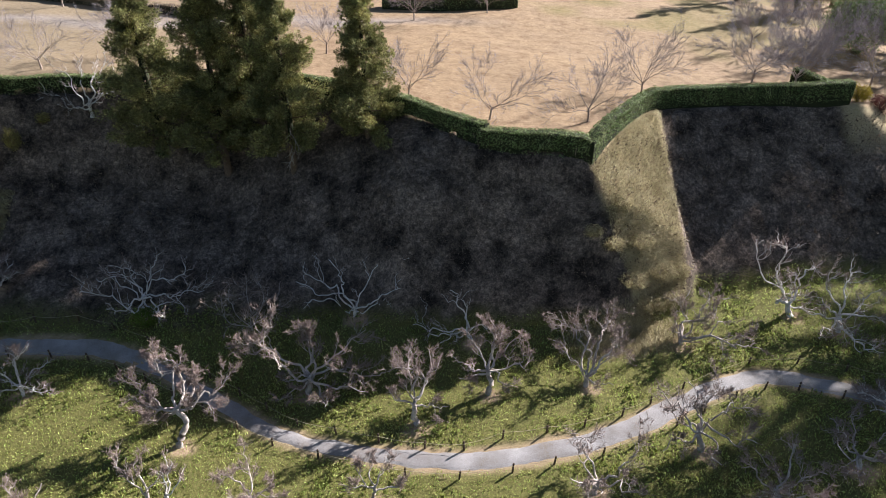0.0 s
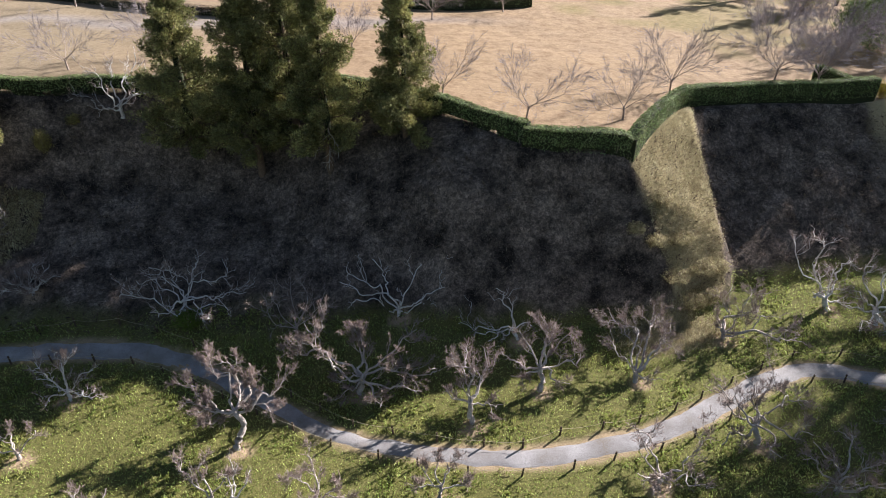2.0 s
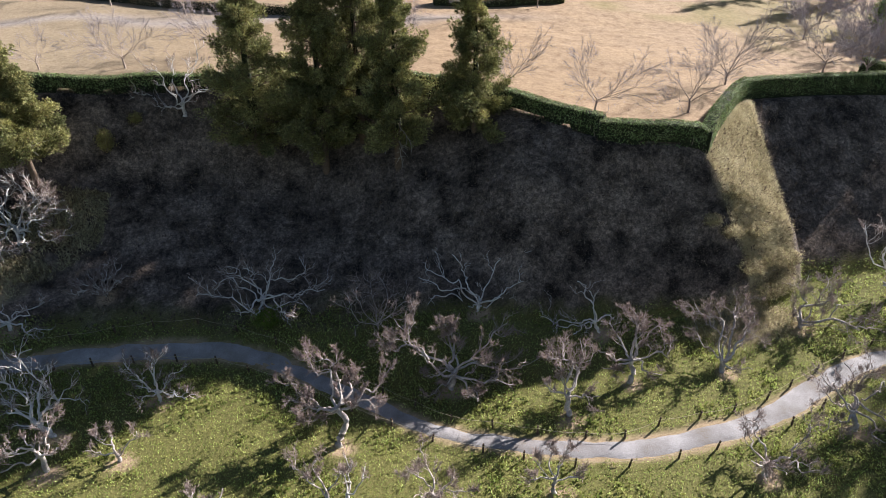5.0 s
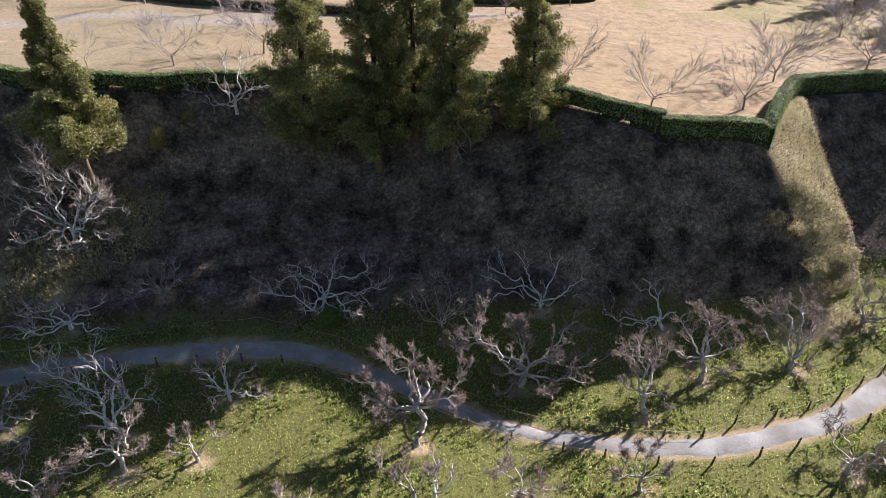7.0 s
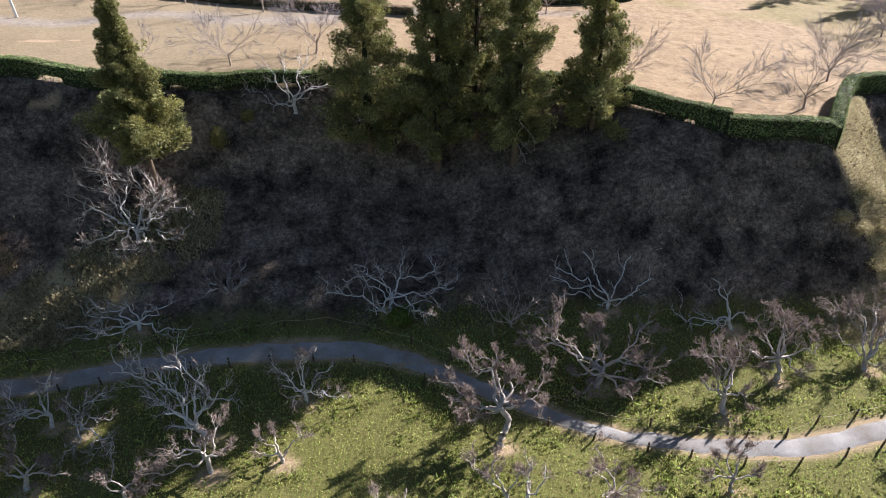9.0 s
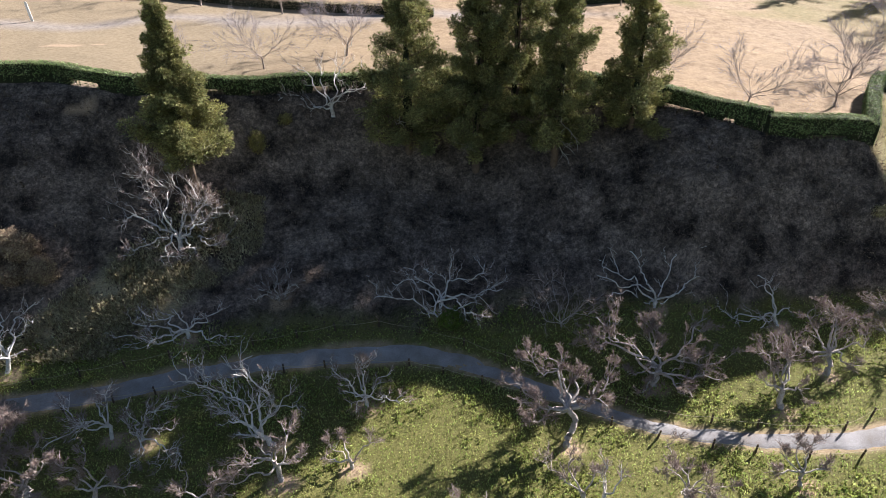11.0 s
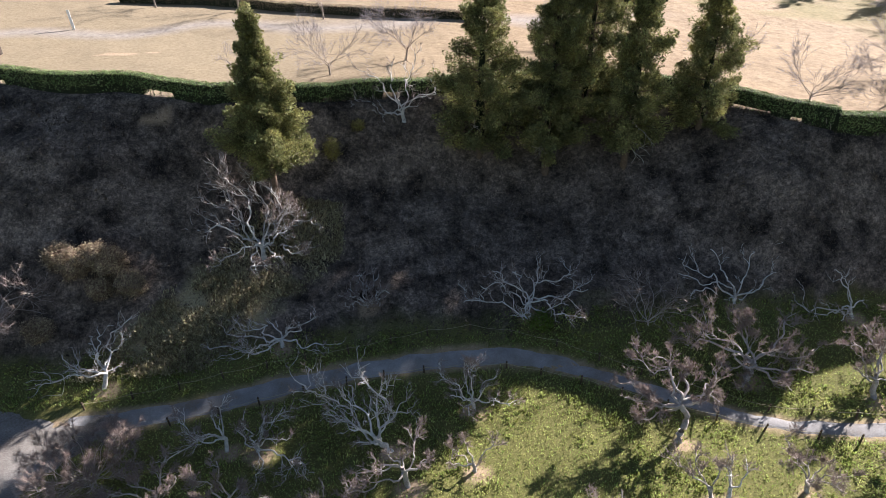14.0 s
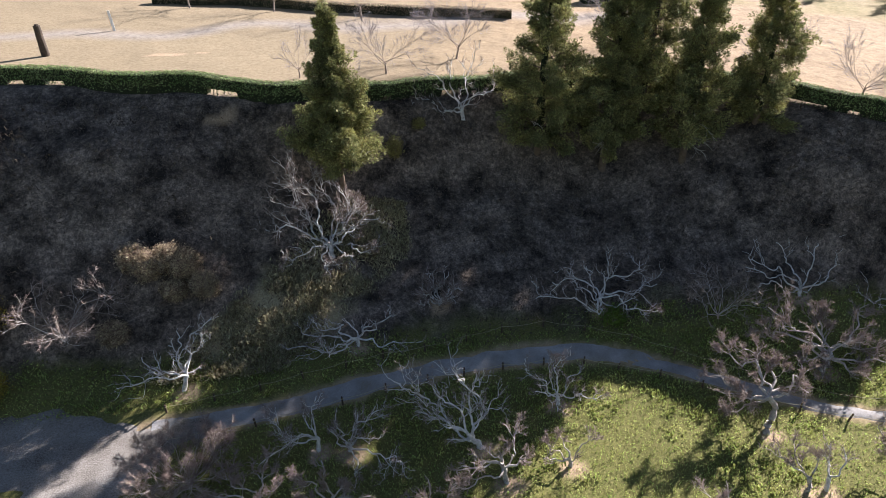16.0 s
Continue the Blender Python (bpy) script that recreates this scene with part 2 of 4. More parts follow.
def land(x, y, rough=True):
    """Height of the ground."""
    x, y = np.asarray(x, float), np.asarray(y, float)
    xs = np.clip(x, -90, 15)
    prof = [[smooth_at(xs, STATION_X, v) for v in line] for line in (EDGE, TOE, LOWER, UPPER, CREST)]
    south = section(y, [p[0] for p in prof], [p[1] for p in prof], x)
    east = 8.75 - 0.7 * (x - 13.6) + np.where(y > 42.6, 0.68, 1.4) * (y - 42.6)
    east = east - 1.3 * np.maximum(0, x - 18.4 - (52 - y) * 0.1)
    east = np.where(x < 6, 40, east)
    crest = smooth_at(np.clip(x, 10, 60), [10, 18, 24, 37, 60], [51, 52.6, 55.1, 55.8, 57])
    toe = smooth_at(np.clip(x, 10, 60), [10, 20, 31, 38, 60], [41.2, 41.2, 43, 44.5, 49])
    recess = section(y, [toe - 6, toe, toe + (crest - toe) * 0.4, crest], [0.2, 1.0, 5.3, 11.6], x)
    far_east = 11.5 - 0.5 * (x - 37.6) + 0.45 * (y - 55.3)
    far_east = np.where(x < 30, 40, far_east)
    recess = np.minimum(recess, np.maximum(far_east, 1.0))
    z = np.where(x > 8, np.maximum(np.minimum(south, east), recess), south)
    on_bank = np.clip((z - 0.8) / 2, 0, 1) * np.clip((lawn_height(x, y) - 0.4 - z) / 1.5, 0, 1)
    if rough:
        z = z + bumps(x, y, 6.0, 1) * (0.12 + 0.3 * on_bank) + bumps(x, y, 1.7, 2) * (0.04 + 0.1 * on_bank) + bumps(x, y, 0.8, 3) * (0.015 + 0.04 * on_bank)
    return z


def land_at(x, y):
    return float(land(np.array([x]), np.array([y]))[0])


def link(name, verts, faces, mat, parent=None, smooth=True, label=""):
    """One mesh object from plain lists, under a parent if there is one."""
    me = bpy.data.meshes.new(name)
    if isinstance(faces, np.ndarray):
        v, f = np.asarray(verts, np.float32), np.asarray(faces, np.int32)
        me.vertices.add(len(v))
        me.vertices.foreach_set("co", v.ravel())
        me.loops.add(f.size)
        me.loops.foreach_set("vertex_index", f.ravel())
        me.polygons.add(len(f))
        me.polygons.foreach_set("loop_start", np.arange(len(f), dtype=np.int32) * f.shape[1])
        me.update(calc_edges=True)
    else:
        me.from_pydata(verts, [], faces)
    me.materials.append(mat)
    if smooth:
        me.polygons.foreach_set("use_smooth", np.ones(len(me.polygons), dtype=bool))
    ob = new(name, me)
    ob.parent = parent
    if label:
        tagged(ob, label)
    return ob


def part(name, bm, mat, parent, label=""):
    me = bpy.data.meshes.new(name)
    bm.to_mesh(me)
    bm.free()
    me.materials.append(mat)
    ob = new(name, me)
    ob.parent = parent
    if label:
        tagged(ob, label)
    return ob


# the footpath's middle line and width
PATH_LINE = [(-53.5, 32.4, 2.0), (-45.6, 33.2, 1.5), (-38.2, 34.5, 1.45), (-30.2, 35.1, 1.4), (-25, 35.0, 1.4), (-20.5, 33.6, 1.3), (-15.6, 30.7, 1.15), (-10.1, 27.4, 1.15), (-6.3, 26.4, 1.2), (0.5, 25.5, 1.4),
             (7.5, 26.5, 1.5), (12.0, 28.1, 1.55), (16.0, 30.2, 1.55), (20, 32.1, 1.6), (23.4, 32.6, 1.6), (29.4, 30.3, 1.6), (36, 26.0, 1.6), (44, 21, 1.6)]



def curve_through(points, step=0.4):
    """A smooth line through points (any number of columns), sampled about every step metres."""
    p = np.array(points, float)
    p = np.vstack([2 * p[0] - p[1], p, 2 * p[-1] - p[-2]])
    out = []
    for i in range(1, len(p) - 2):
        n = max(2, int(np.linalg.norm(p[i + 1, :2] - p[i, :2]) / step))
        for k in range(n):
            t = k / n
            out.append(0.5 * (2 * p[i] + (p[i + 1] - p[i - 1]) * t + (2 * p[i - 1] - 5 * p[i] + 4 * p[i + 1] - p[i + 2]) * t ** 2 + (3 * p[i] - p[i - 1] - 3 * p[i + 1] + p[i + 2]) * t ** 3))
    out.append(p[-2])
    return np.array(out)


def sideways(line):
    d = np.gradient(line[:, :2], axis=0)
    d /= np.linalg.norm(d, axis=1, keepdims=True)
    return np.stack([-d[:, 1], d[:, 0]], 1)


PATH = curve_through(PATH_LINE)


def off_path(x, y):
    """Distance from the footpath's edge (below 0: on it)."""
    x, y = np.atleast_1d(np.asarray(x, float)), np.atleast_1d(np.asarray(y, float))
    best = np.full(x.shape, 99.0)
    for px, py, w in PATH[::2]:
        best = np.minimum(best, np.hypot(x - px, y - py) - w / 2)
    return best


# old plum trees of the valley: where they stand, the fork of the trunk and the ends of the main limbs (from the foot), how twiggy, how branched
PLUMS = []


def plum(x, y, fork, tips, twigs, branched=1.0):
    PLUMS.append((x, y, fork, tips, twigs, branched))


def ring_tips(height, spread, n, seed):
    """Ends of n limbs round a low crown."""
    rng = np.random.RandomState(seed)
    turn = rng.rand() * 6.28
    return [(math.cos(turn + i * 6.283 / n) * spread * rng.uniform(0.6, 1), math.sin(turn + i * 6.283 / n) * spread * rng.uniform(0.6, 1), height * rng.uniform(0.55, 1)) for i in range(n)]


plum(-16.0, 26.5, (0.0, 0.9, 2.3), [(-1.8, 3.2, 4.3), (-0.8, 3.2, 4.2), (1.2, 2.8, 3.7), (2.8, 2.5, 3.3), (-2.9, 2.3, 3.1), (-3.2, 1.8, 2.4), (-2.2, 1.3, 1.0), (2.2, 0.5, 2.6)], 1.4)
plum(-9.0, 31.0, (0.1, 0.4, 1.2), [(-3.7, 2.5, 4.1), (-4.3, 1.6, 2.7), (-0.7, 2.4, 4.0), (0.5, 2.4, 4.0), (3.8, 2.2, 3.7), (4.8, 0.8, 1.4), (3.9, -0.8, 1.0), (1.5, -2.2, 1.0), (-1.9, 0.3, 1.1), (-1.5, -1.5, 1.0)], 1.0)
plum(-1.7, 28.2, (-0.1, 0.4, 1.4), [(-1.4, 2.1, 3.5), (-0.5, 2.6, 4.3), (0.8, 2.5, 4.2), (1.2, 1.9, 3.1), (-1.6, 0.5, 2.6), (2.0, 0.7, 1.0)], 0.9)
plum(3.0, 31.0, (0.0, 0.4, 1.7), [(-1.9, 0.2, 1.2), (-2.2, 1.0, 2.0), (-1.0, 2.0, 4.1), (0.1, 2.3, 4.6), (1.1, 2.1, 4.2), (2.4, 1.7, 3.3), (2.8, 1.0, 2.0), (1.9, -0.4, 1.0)], 0.8)
plum(9.8, 31.8, (0.0, 0.3, 0.7), [(-1.6, 3.0, 3.8), (-2.2, 2.0, 2.4), (-0.6, 2.5, 3.2), (1.6, 2.9, 3.6), (2.6, 2.5, 3.1), (1.8, 1.5, 1.9), (1.5, -0.9, 1.0)], 0.8)
plum(17.5, 36.0, (0.0, 0.1, 0.5), [(0.6, 1.8, 3.5), (1.9, 1.7, 3.5), (3.5, 1.5, 3.0), (3.3, 0.6, 1.2), (4.7, -1.2, 1.0), (-0.7, 0.5, 1.1), (-0.3, 1.1, 2.2)], 0.7)
plum(15.7, 26.2, (-0.4, 0.3, 1.4), [(-2.8, 1.4, 3.6), (-1.1, 1.6, 4.1), (0.7, 1.6, 3.9), (3.0, 1.0, 2.4), (3.0, -0.3, 1.0), (-2.2, 0.9, 2.2), (-2.8, -0.9, 1.0), (0.3, -1.9, 1.0)], 0.9)
plum(2.1, 35.7, (-0.4, 0.2, 0.9), [(-1.6, 1.7, 3.4), (-0.7, 1.4, 2.7), (-4.3, 0.6, 1.1), (-3.3, 0.1, 0.4), (-2.3, -1.3, 1.0), (0.9, 0.6, 1.2)], 0.25, 0.6)
plum(-6.6, 37.8, (0.0, 0.1, 0.4), [(-3.7, 1.8, 3.5), (-1.9, 1.8, 3.7), (-4.4, 1.1, 2.2), (-3.5, 0.2, 0.9), (1.6, 1.7, 3.3), (3.4, 0.8, 1.5), (2.3, 0.4, 1.2)], 0.06, 0.3)
plum(-22.7, 38.3, (0.1, 0.2, 0.8), [(-4.7, 0.5, 1.0), (-3.4, 1.0, 2.0), (-2.5, 1.5, 2.9), (1.2, 1.8, 3.5), (3.4, 1.4, 2.9), (4.7, 0.6, 1.2), (3.1, 0.0, 0.0), (2.8, -2.4, 1.0), (-0.9, -2.1, 1.0), (-0.7, 1.4, 2.8)], 0.3)
plum(-51.9, 35.4, (0.3, 0.3, 1.1), [(2.1, 2.1, 4.1), (0.0, 1.8, 3.7), (1.6, 1.4, 2.9), (-2.4, 1.1, 2.2), (-2.2, 0.3, 1.3), (-0.7, 1.4, 2.7), (-3.9, -0.2, 1.0), (1.2, 0.6, 1.2)], 0.12)
plum(-40.5, 37.4, (0.0, 0.1, 0.5), [(-3.7, 0.4, 1.0), (-5.0, 0.1, 0.4), (-1.9, -2.2, 1.0), (-3.2, 0.9, 2.2), (2.3, 0.8, 2.1), (3.0, -1.5, 1.0), (1.3, 0.6, 1.5), (-0.8, 0.7, 1.9)], 0.2)
plum(-33.5, 28.1, (-0.8, 0.2, 0.9), [(-5.0, 2.1, 4.1), (-3.9, 1.2, 2.4), (-2.4, 0.4, 1.9), (-2.8, 1.8, 3.7), (-0.1, 2.0, 4.0), (0.2, 1.3, 2.6), (-0.9, 2.4, 4.9), (-2.2, 0.1, 1.0)], 0.2, 1.5)
plum(-43.3, 29.4, (0.0, 0.2, 1.0), [(-2.7, 1.0, 2.0), (-0.7, 1.0, 2.1), (0.2, 1.5, 3.0), (-3.1, -1.3, 1.0), (-2.1, 0.3, 1.0)], 0.25, 1.5)
plum(-41.4, 29.1, (0.0, 0.1, 0.4), [(-0.7, 0.8, 2.1), (0.6, 0.8, 2.1), (1.7, 1.0, 2.5), (1.9, 0.3, 0.8), (2.9, -2.1, 1.0), (0.3, -2.6, 1.0), (-1.2, 0.6, 1.5)], 0.3, 1.5)
plum(-28.0, 30.8, (-0.1, 0.2, 0.8), [(-2.1, 1.0, 2.5), (-0.6, 1.1, 2.7), (0.5, 1.2, 3.0), (1.6, 0.8, 1.9), (2.1, -1.0, 1.0), (-1.5, 0.4, 1.0), (-0.6, -1.5, 1.0)], 0.35, 1.5)
plum(-28.8, 26.0, (-0.1, 0.1, 0.6), [(-1.2, 0.7, 1.7), (-1.7, 0.0, 1.0), (-0.4, 0.7, 1.7), (1.1, 0.7, 1.7)], 0.6)
plum(-32.7, 25.4, (-0.3, 0.3, 1.3), [(-3.4, -0.7, 1.0), (-2.5, 0.5, 1.3), (-0.9, 0.9, 2.2), (0.8, 1.3, 3.3), (0.4, 1.0, 2.4), (-2.8, 0.1, 1.0), (1.3, 0.7, 1.8)], 0.7)
plum(-42.6, 24.9, (0.1, 0.2, 0.9), [(-1.7, 1.0, 2.5), (-0.2, 1.2, 3.0), (1.1, 0.7, 1.7), (2.2, 0.3, 0.8), (-1.3, 0.5, 1.2)], 1.2)
plum(-36.9, 23.8, (0.1, 0.2, 0.9), [(-1.3, 0.7, 1.8), (-0.4, 0.9, 2.3), (1.1, 0.8, 1.9), (1.9, 0.3, 0.9)], 1.2)
plum(30.0, 37.4, (-0.2, 0.3, 1.1), [(-0.7, 2.2, 4.4), (0.9, 2.3, 4.5), (3.0, 1.5, 2.9), (-1.8, 1.2, 2.3), (-2.6, 0.7, 1.4), (-2.6, -1.7, 1.0), (-0.7, -3.5, 1.0), (0.9, -3.5, 1.0), (3.3, 0.2, 0.7)], 0.4)
plum(27.0, 39.1, (-0.4, 0.2, 1.0), [(-3.1, 2.2, 5.5), (-1.0, 2.0, 5.1), (1.5, 1.4, 3.5), (-0.2, 1.3, 3.2), (-1.3, 0.5, 1.3), (1.9, -0.0, -0.2)], 0.45)
plum(-16.3, 22.3, (0.0, 0.2, 0.9), [(-1.7, 1.0, 2.0), (-0.5, 1.2, 2.5), (0.5, 0.8, 1.6)], 0.9)
plum(-15.3, 22.2, (0.1, 0.2, 0.9), [(0.4, 1.2, 2.3), (1.1, 1.0, 2.1), (-0.3, 0.9, 1.9)], 0.4)
plum(-3.7, 22.6, (-0.1, 0.2, 1.0), [(-1.2, 0.9, 1.8), (-0.4, 1.1, 2.3), (1.0, 1.1, 2.2), (1.7, 0.6, 1.2), (-1.8, 0.4, 1.0)], 1.1)
plum(-34.4, 39.8, (0.0, 0.0, 0.3), ring_tips(2.0, 2.4, 9, 15), 0.5, 1.6)
plum(8.6, 23.2, (0.1, 0.2, 0.9), ring_tips(3.0, 2.6, 6, 28), 0.7)
plum(18.6, 22.6, (0.0, 0.2, 0.7), ring_tips(2.6, 2.8, 7, 29), 0.8)
plum(24.6, 25.0, (-0.1, 0.2, 0.7), ring_tips(2.8, 2.8, 7, 30), 0.7)
plum(-10.6, 22.2, (0.1, 0.1, 0.7), ring_tips(2.4, 2.2, 6, 31), 0.9)
plum(-22.4, 20.6, (0.1, 0.1, 0.7), ring_tips(2.4, 2.2, 6, 32), 0.8)
plum(29.0, 29.4, (0.1, 0.2, 0.4), ring_tips(1.6, 2.4, 9, 33), 0.5, 1.5)
plum(-46.3, 25.4, (0.0, 0.2, 0.8), ring_tips(2.8, 2.4, 6, 23), 1.1)

# ---- lines of the hedges ----
HEDGE_WEST = [(-80, 58.0), (-67, 56.8), (-62, 55.8), (-57.5, 54.0), (-54, 53.2), (-51.5, 53.2), (-48, 52.2), (-44.6, 51.4), (-39.5, 52.8), (-36, 53.8), (-33.4, 54.3), (-30, 54.6), (-27, 55.0), (-24, 55.9)]
HEDGE_MID = [(-23.6, 55.5), (-18, 56.4), (-12, 55.4), (-8, 53.9), (-4.0, 51.0), (-0.5, 48.2), (2.0, 46.0), (3.3, 45.2)]
HEDGE_NOSE = [(2.8, 44.9), (6, 44.6), (9, 44.4), (11.0, 44.2)]
HEDGE_EAST = [(10.8, 43.95), (12.8, 47.0), (14.9, 49.9), (17.1, 52.8), (19.5, 54.9), (23, 55.8), (28, 56.0), (33, 56.0), (37.0, 56.4)]
HEDGE_BACK = [(37.0, 56.9), (36.6, 58.6), (36.0, 60.6), (35.2, 63.0)]

# ---- the land as one sheet ----


def axis(lo, hi, step):
    mid = np.arange(lo, hi + step / 2, step)
    out, gap, edge = [], step, 0.0
    while edge < 2600:
        gap *= 1.45
        edge += gap
        out.append(edge)
    out = np.array(out)
    return np.concatenate([lo - out[::-1], mid, hi + out])


def make_ground():
    gx, gy = axis(-78, 48, 0.4), axis(14, 92, 0.4)
    X, Y = np.meshgrid(gx, gy)
    Z = land(X, Y)
    inside = (X > -80) & (X < 50) & (Y < 94)
    Z = np.where((Y < 14) | (X < -80) & (Y < 36), np.clip(Z, 0, 0.4), Z)
    n, m = X.shape
    verts = np.stack([X.ravel(), Y.ravel(), Z.ravel()], 1)
    a = np.arange(n * m).reshape(n, m)
    faces = np.stack([a[:-1, :-1].ravel(), a[:-1, 1:].ravel(), a[1:, 1:].ravel(), a[1:, :-1].ravel()], 1)
    ob = link("ground", verts, faces, M_GROUND)
    tagged(ob, "grassy castle ground with green valley, brown bank and dry lawn", "ground", kind="structure")
    smooth_z = land(X, Y, False)
    top = lawn_height(X, Y)
    wob = bumps(X, Y, 2.0, 5) * 0.5 + bumps(X, Y, 0.7, 6) * 0.4
    west, east = np.array(HEDGE_WEST + HEDGE_MID + HEDGE_NOSE), np.array(HEDGE_EAST)
    rim = np.where(X < 11.3, np.interp(X, west[:, 0], west[:, 1]), np.interp(X, east[:, 0], east[:, 1]))
    lawn = np.clip((Y - rim + 0.15) / 0.3, 0, 1) * np.clip((smooth_z - top + 1.5) / 0.5, 0, 1)
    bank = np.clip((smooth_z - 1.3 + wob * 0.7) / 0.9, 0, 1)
    # a worn strip that also stands for far trees' shade across the lawn
    worn_shade = np.clip(1 - np.abs(Y - 76 - 0.12 * (X + 40) - 2.5 * bumps(X, Y, 9, 8)) / 3.0, 0, 1) * np.clip((10 - X) / 20, 0, 1) * lawn * 0.8
    # random olive patches that also darken the lawn where the grove shades it
    olive_shade = np.clip(bumps(X, Y, 7, 9) * 1.4, 0, 0.8) * np.clip((X - 16) / 6 + (Y - 82) / 6, 0, 1) * lawn
    bare = np.zeros_like(X)
    for x, y, *_ in PLUMS:
        d = np.hypot(X - x - 0.1, (Y - y + 0.25) * 1.2) + wob * 0.35
        bare = np.maximum(bare, np.clip((0.95 - d) / 0.35, 0, 1))
    # bare strip, a stump's stand-in, and a sunlit bank spot painted pale
    for x, y, a, b in ((-55.8, 64.6, 1.9, 0.3), (-52.6, 65.3, 0.6, 0.2), (-49.2, 50.9, 1.1, 0.4)):
        bare = np.maximum(bare, np.clip((1.15 - np.hypot((X - x - (Y - y) * 1.5) / a, (Y - y) / b) + wob * 0.3) / 0.3, 0, 0.9))
    edge = off_path(X.ravel(), np.clip(Y.ravel(), 0, 60)).reshape(X.shape) + wob * 0.4
    bare = np.maximum(bare, np.clip((0.35 - edge) / 0.5, 0, 0.7) * inside)
    # straw made paler where sun falls: nose, far crest, bank band and toe
    sun_straw = np.clip((X - 10.0 - (45.8 - Y) * 0.55 + wob * 1.2) / 0.8, 0, 1) * np.clip((19.2 - X) / 1.0, 0, 1) * np.clip((smooth_z - 1.0) / 1.0, 0, 1)
    sun_straw = np.maximum(sun_straw, np.clip((X - 35.5 + wob) / 1.5, 0, 0.8) * np.clip((smooth_z - 8.0) / 2, 0, 1))
    # a band of sun across the bank, put in as pale ground
    sun_band = np.clip((3.0 - np.abs((X + 42.7) * 0.652 - (Y - 42.2) * 0.757) + wob) / 0.8, 0, 0.75) * np.clip((43.6 - Y + wob) / 1.4, 0, 1) * np.clip((Y - 36.5 - wob) / 1.5, 0, 1)
    sun_straw = np.maximum(sun_straw, sun_band)
    sun_straw = np.maximum(sun_straw, np.clip(1.3 - np.hypot((X - 13.8 - (Y - 36.4) * 0.8) / 4.2, (Y - 36.4) / 1.7) + wob * 0.4, 0, 0.9))
    for name, v in (("sun_straw", sun_straw), ("lawn", lawn), ("bank", bank), ("worn_shade", worn_shade), ("cream", np.clip((-12 - X) / 30, 0, 1) * 0.8), ("olive_shade", olive_shade), ("bare", bare)):
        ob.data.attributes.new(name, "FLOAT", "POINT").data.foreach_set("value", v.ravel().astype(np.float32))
    return ob


ground = make_ground()


def make_strip(name, line, label, category, rise=0.03, ragged=0.12, across=8):
    """A strip of gravel that lies on the land, with ragged edges."""
    side = sideways(line)
    wl, wr = [line[:, 2] / 2 + bumps(line[:, 0], line[:, 1], 1.3, k) * ragged + bumps(line[:, 0], line[:, 1], 0.5, k + 1) * ragged * 0.6 for k in (21, 31)]
    f = np.linspace(0, 1, across + 1)[None, :]
    o = -wr[:, None] + f * (wl + wr)[:, None]
    px, py = line[:, :1] + side[:, :1] * o, line[:, 1:2] + side[:, 1:] * o
    crown = 1 - np.abs(2 * f - 1) ** 3
    pz = land(px, py) + (rise + 0.03) * crown - 0.03 * (1 - crown) + rise * 0.3
    verts = np.stack([px.ravel(), py.ravel(), pz.ravel()], 1)
    a = np.arange(px.size).reshape(px.shape)
    faces = np.stack([a[:-1, 1:].ravel(), a[:-1, :-1].ravel(), a[1:, :-1].ravel(), a[1:, 1:].ravel()], 1)
    ob = link(name, verts, faces, M_GRAVEL if name == "footpath" else M_EARTHY)
    return tagged(ob, label, category, kind="structure")


make_strip("footpath", PATH, "pale grey gravel footpath with ragged earthy edges", "path")
ROAD = curve_through([(-50.0, 32.5, 1.4), (-53.4, 31.7, 3.2), (-56.0, 29.6, 5.6), (-57.0, 25.0, 6.0), (-57.6, 18, 6.0), (-58, 12, 5.6)], 0.5)
make_strip("gravel_road", ROAD, "broad gravel track where the footpath begins", "road", 0.06, 0.5, 14)
ROAD2 = curve_through([(-54.6, 31.4, 3.6), (-58.6, 31.8, 6.0), (-64, 32.6, 5.0), (-76, 34, 4.0)], 0.5)
make_strip("gravel_spur", ROAD2, "gravel branch of the track along the foot of the bank", "road", 0.045, 0.4, 10)

# ---- plants ----


def tubes(branches, sides_of):
    """Tapered tubes along branches [(points, radii)] as vertices and faces."""
    V, Fc = [], []
    n0 = 0
    for pts, rad in branches:
        p, r = np.asarray(pts, float), np.asarray(rad, float)
        k = sides_of(r[0])
        d = np.gradient(p, axis=0)
        d /= np.linalg.norm(d, axis=1, keepdims=True) + 1e-9
        ref = np.where(np.abs(d[:, 2:3]) > 0.9, np.array([[1.0, 0, 0]]), np.array([[0, 0, 1.0]]))
        u = np.cross(d, ref)
        u /= np.linalg.norm(u, axis=1, keepdims=True) + 1e-9
        w = np.cross(d, u)
        a = np.arange(k) * 2 * np.pi / k
        ring = p[:, None, :] + r[:, None, None] * (np.cos(a)[None, :, None] * u[:, None, :] + np.sin(a)[None, :, None] * w[:, None, :])
        V.append(ring.reshape(-1, 3))
        m = len(p)
        idx = n0 + np.arange(m * k).reshape(m, k)
        nx = np.roll(idx, -1, axis=1)
        Fc.append(np.stack([idx[:-1].ravel(), nx[:-1].ravel(), nx[1:].ravel(), idx[1:].ravel()], 1))
        n0 += m * k
    return np.concatenate(V), np.concatenate(Fc)


def unit(v):
    return v / (np.linalg.norm(v) + 1e-9)


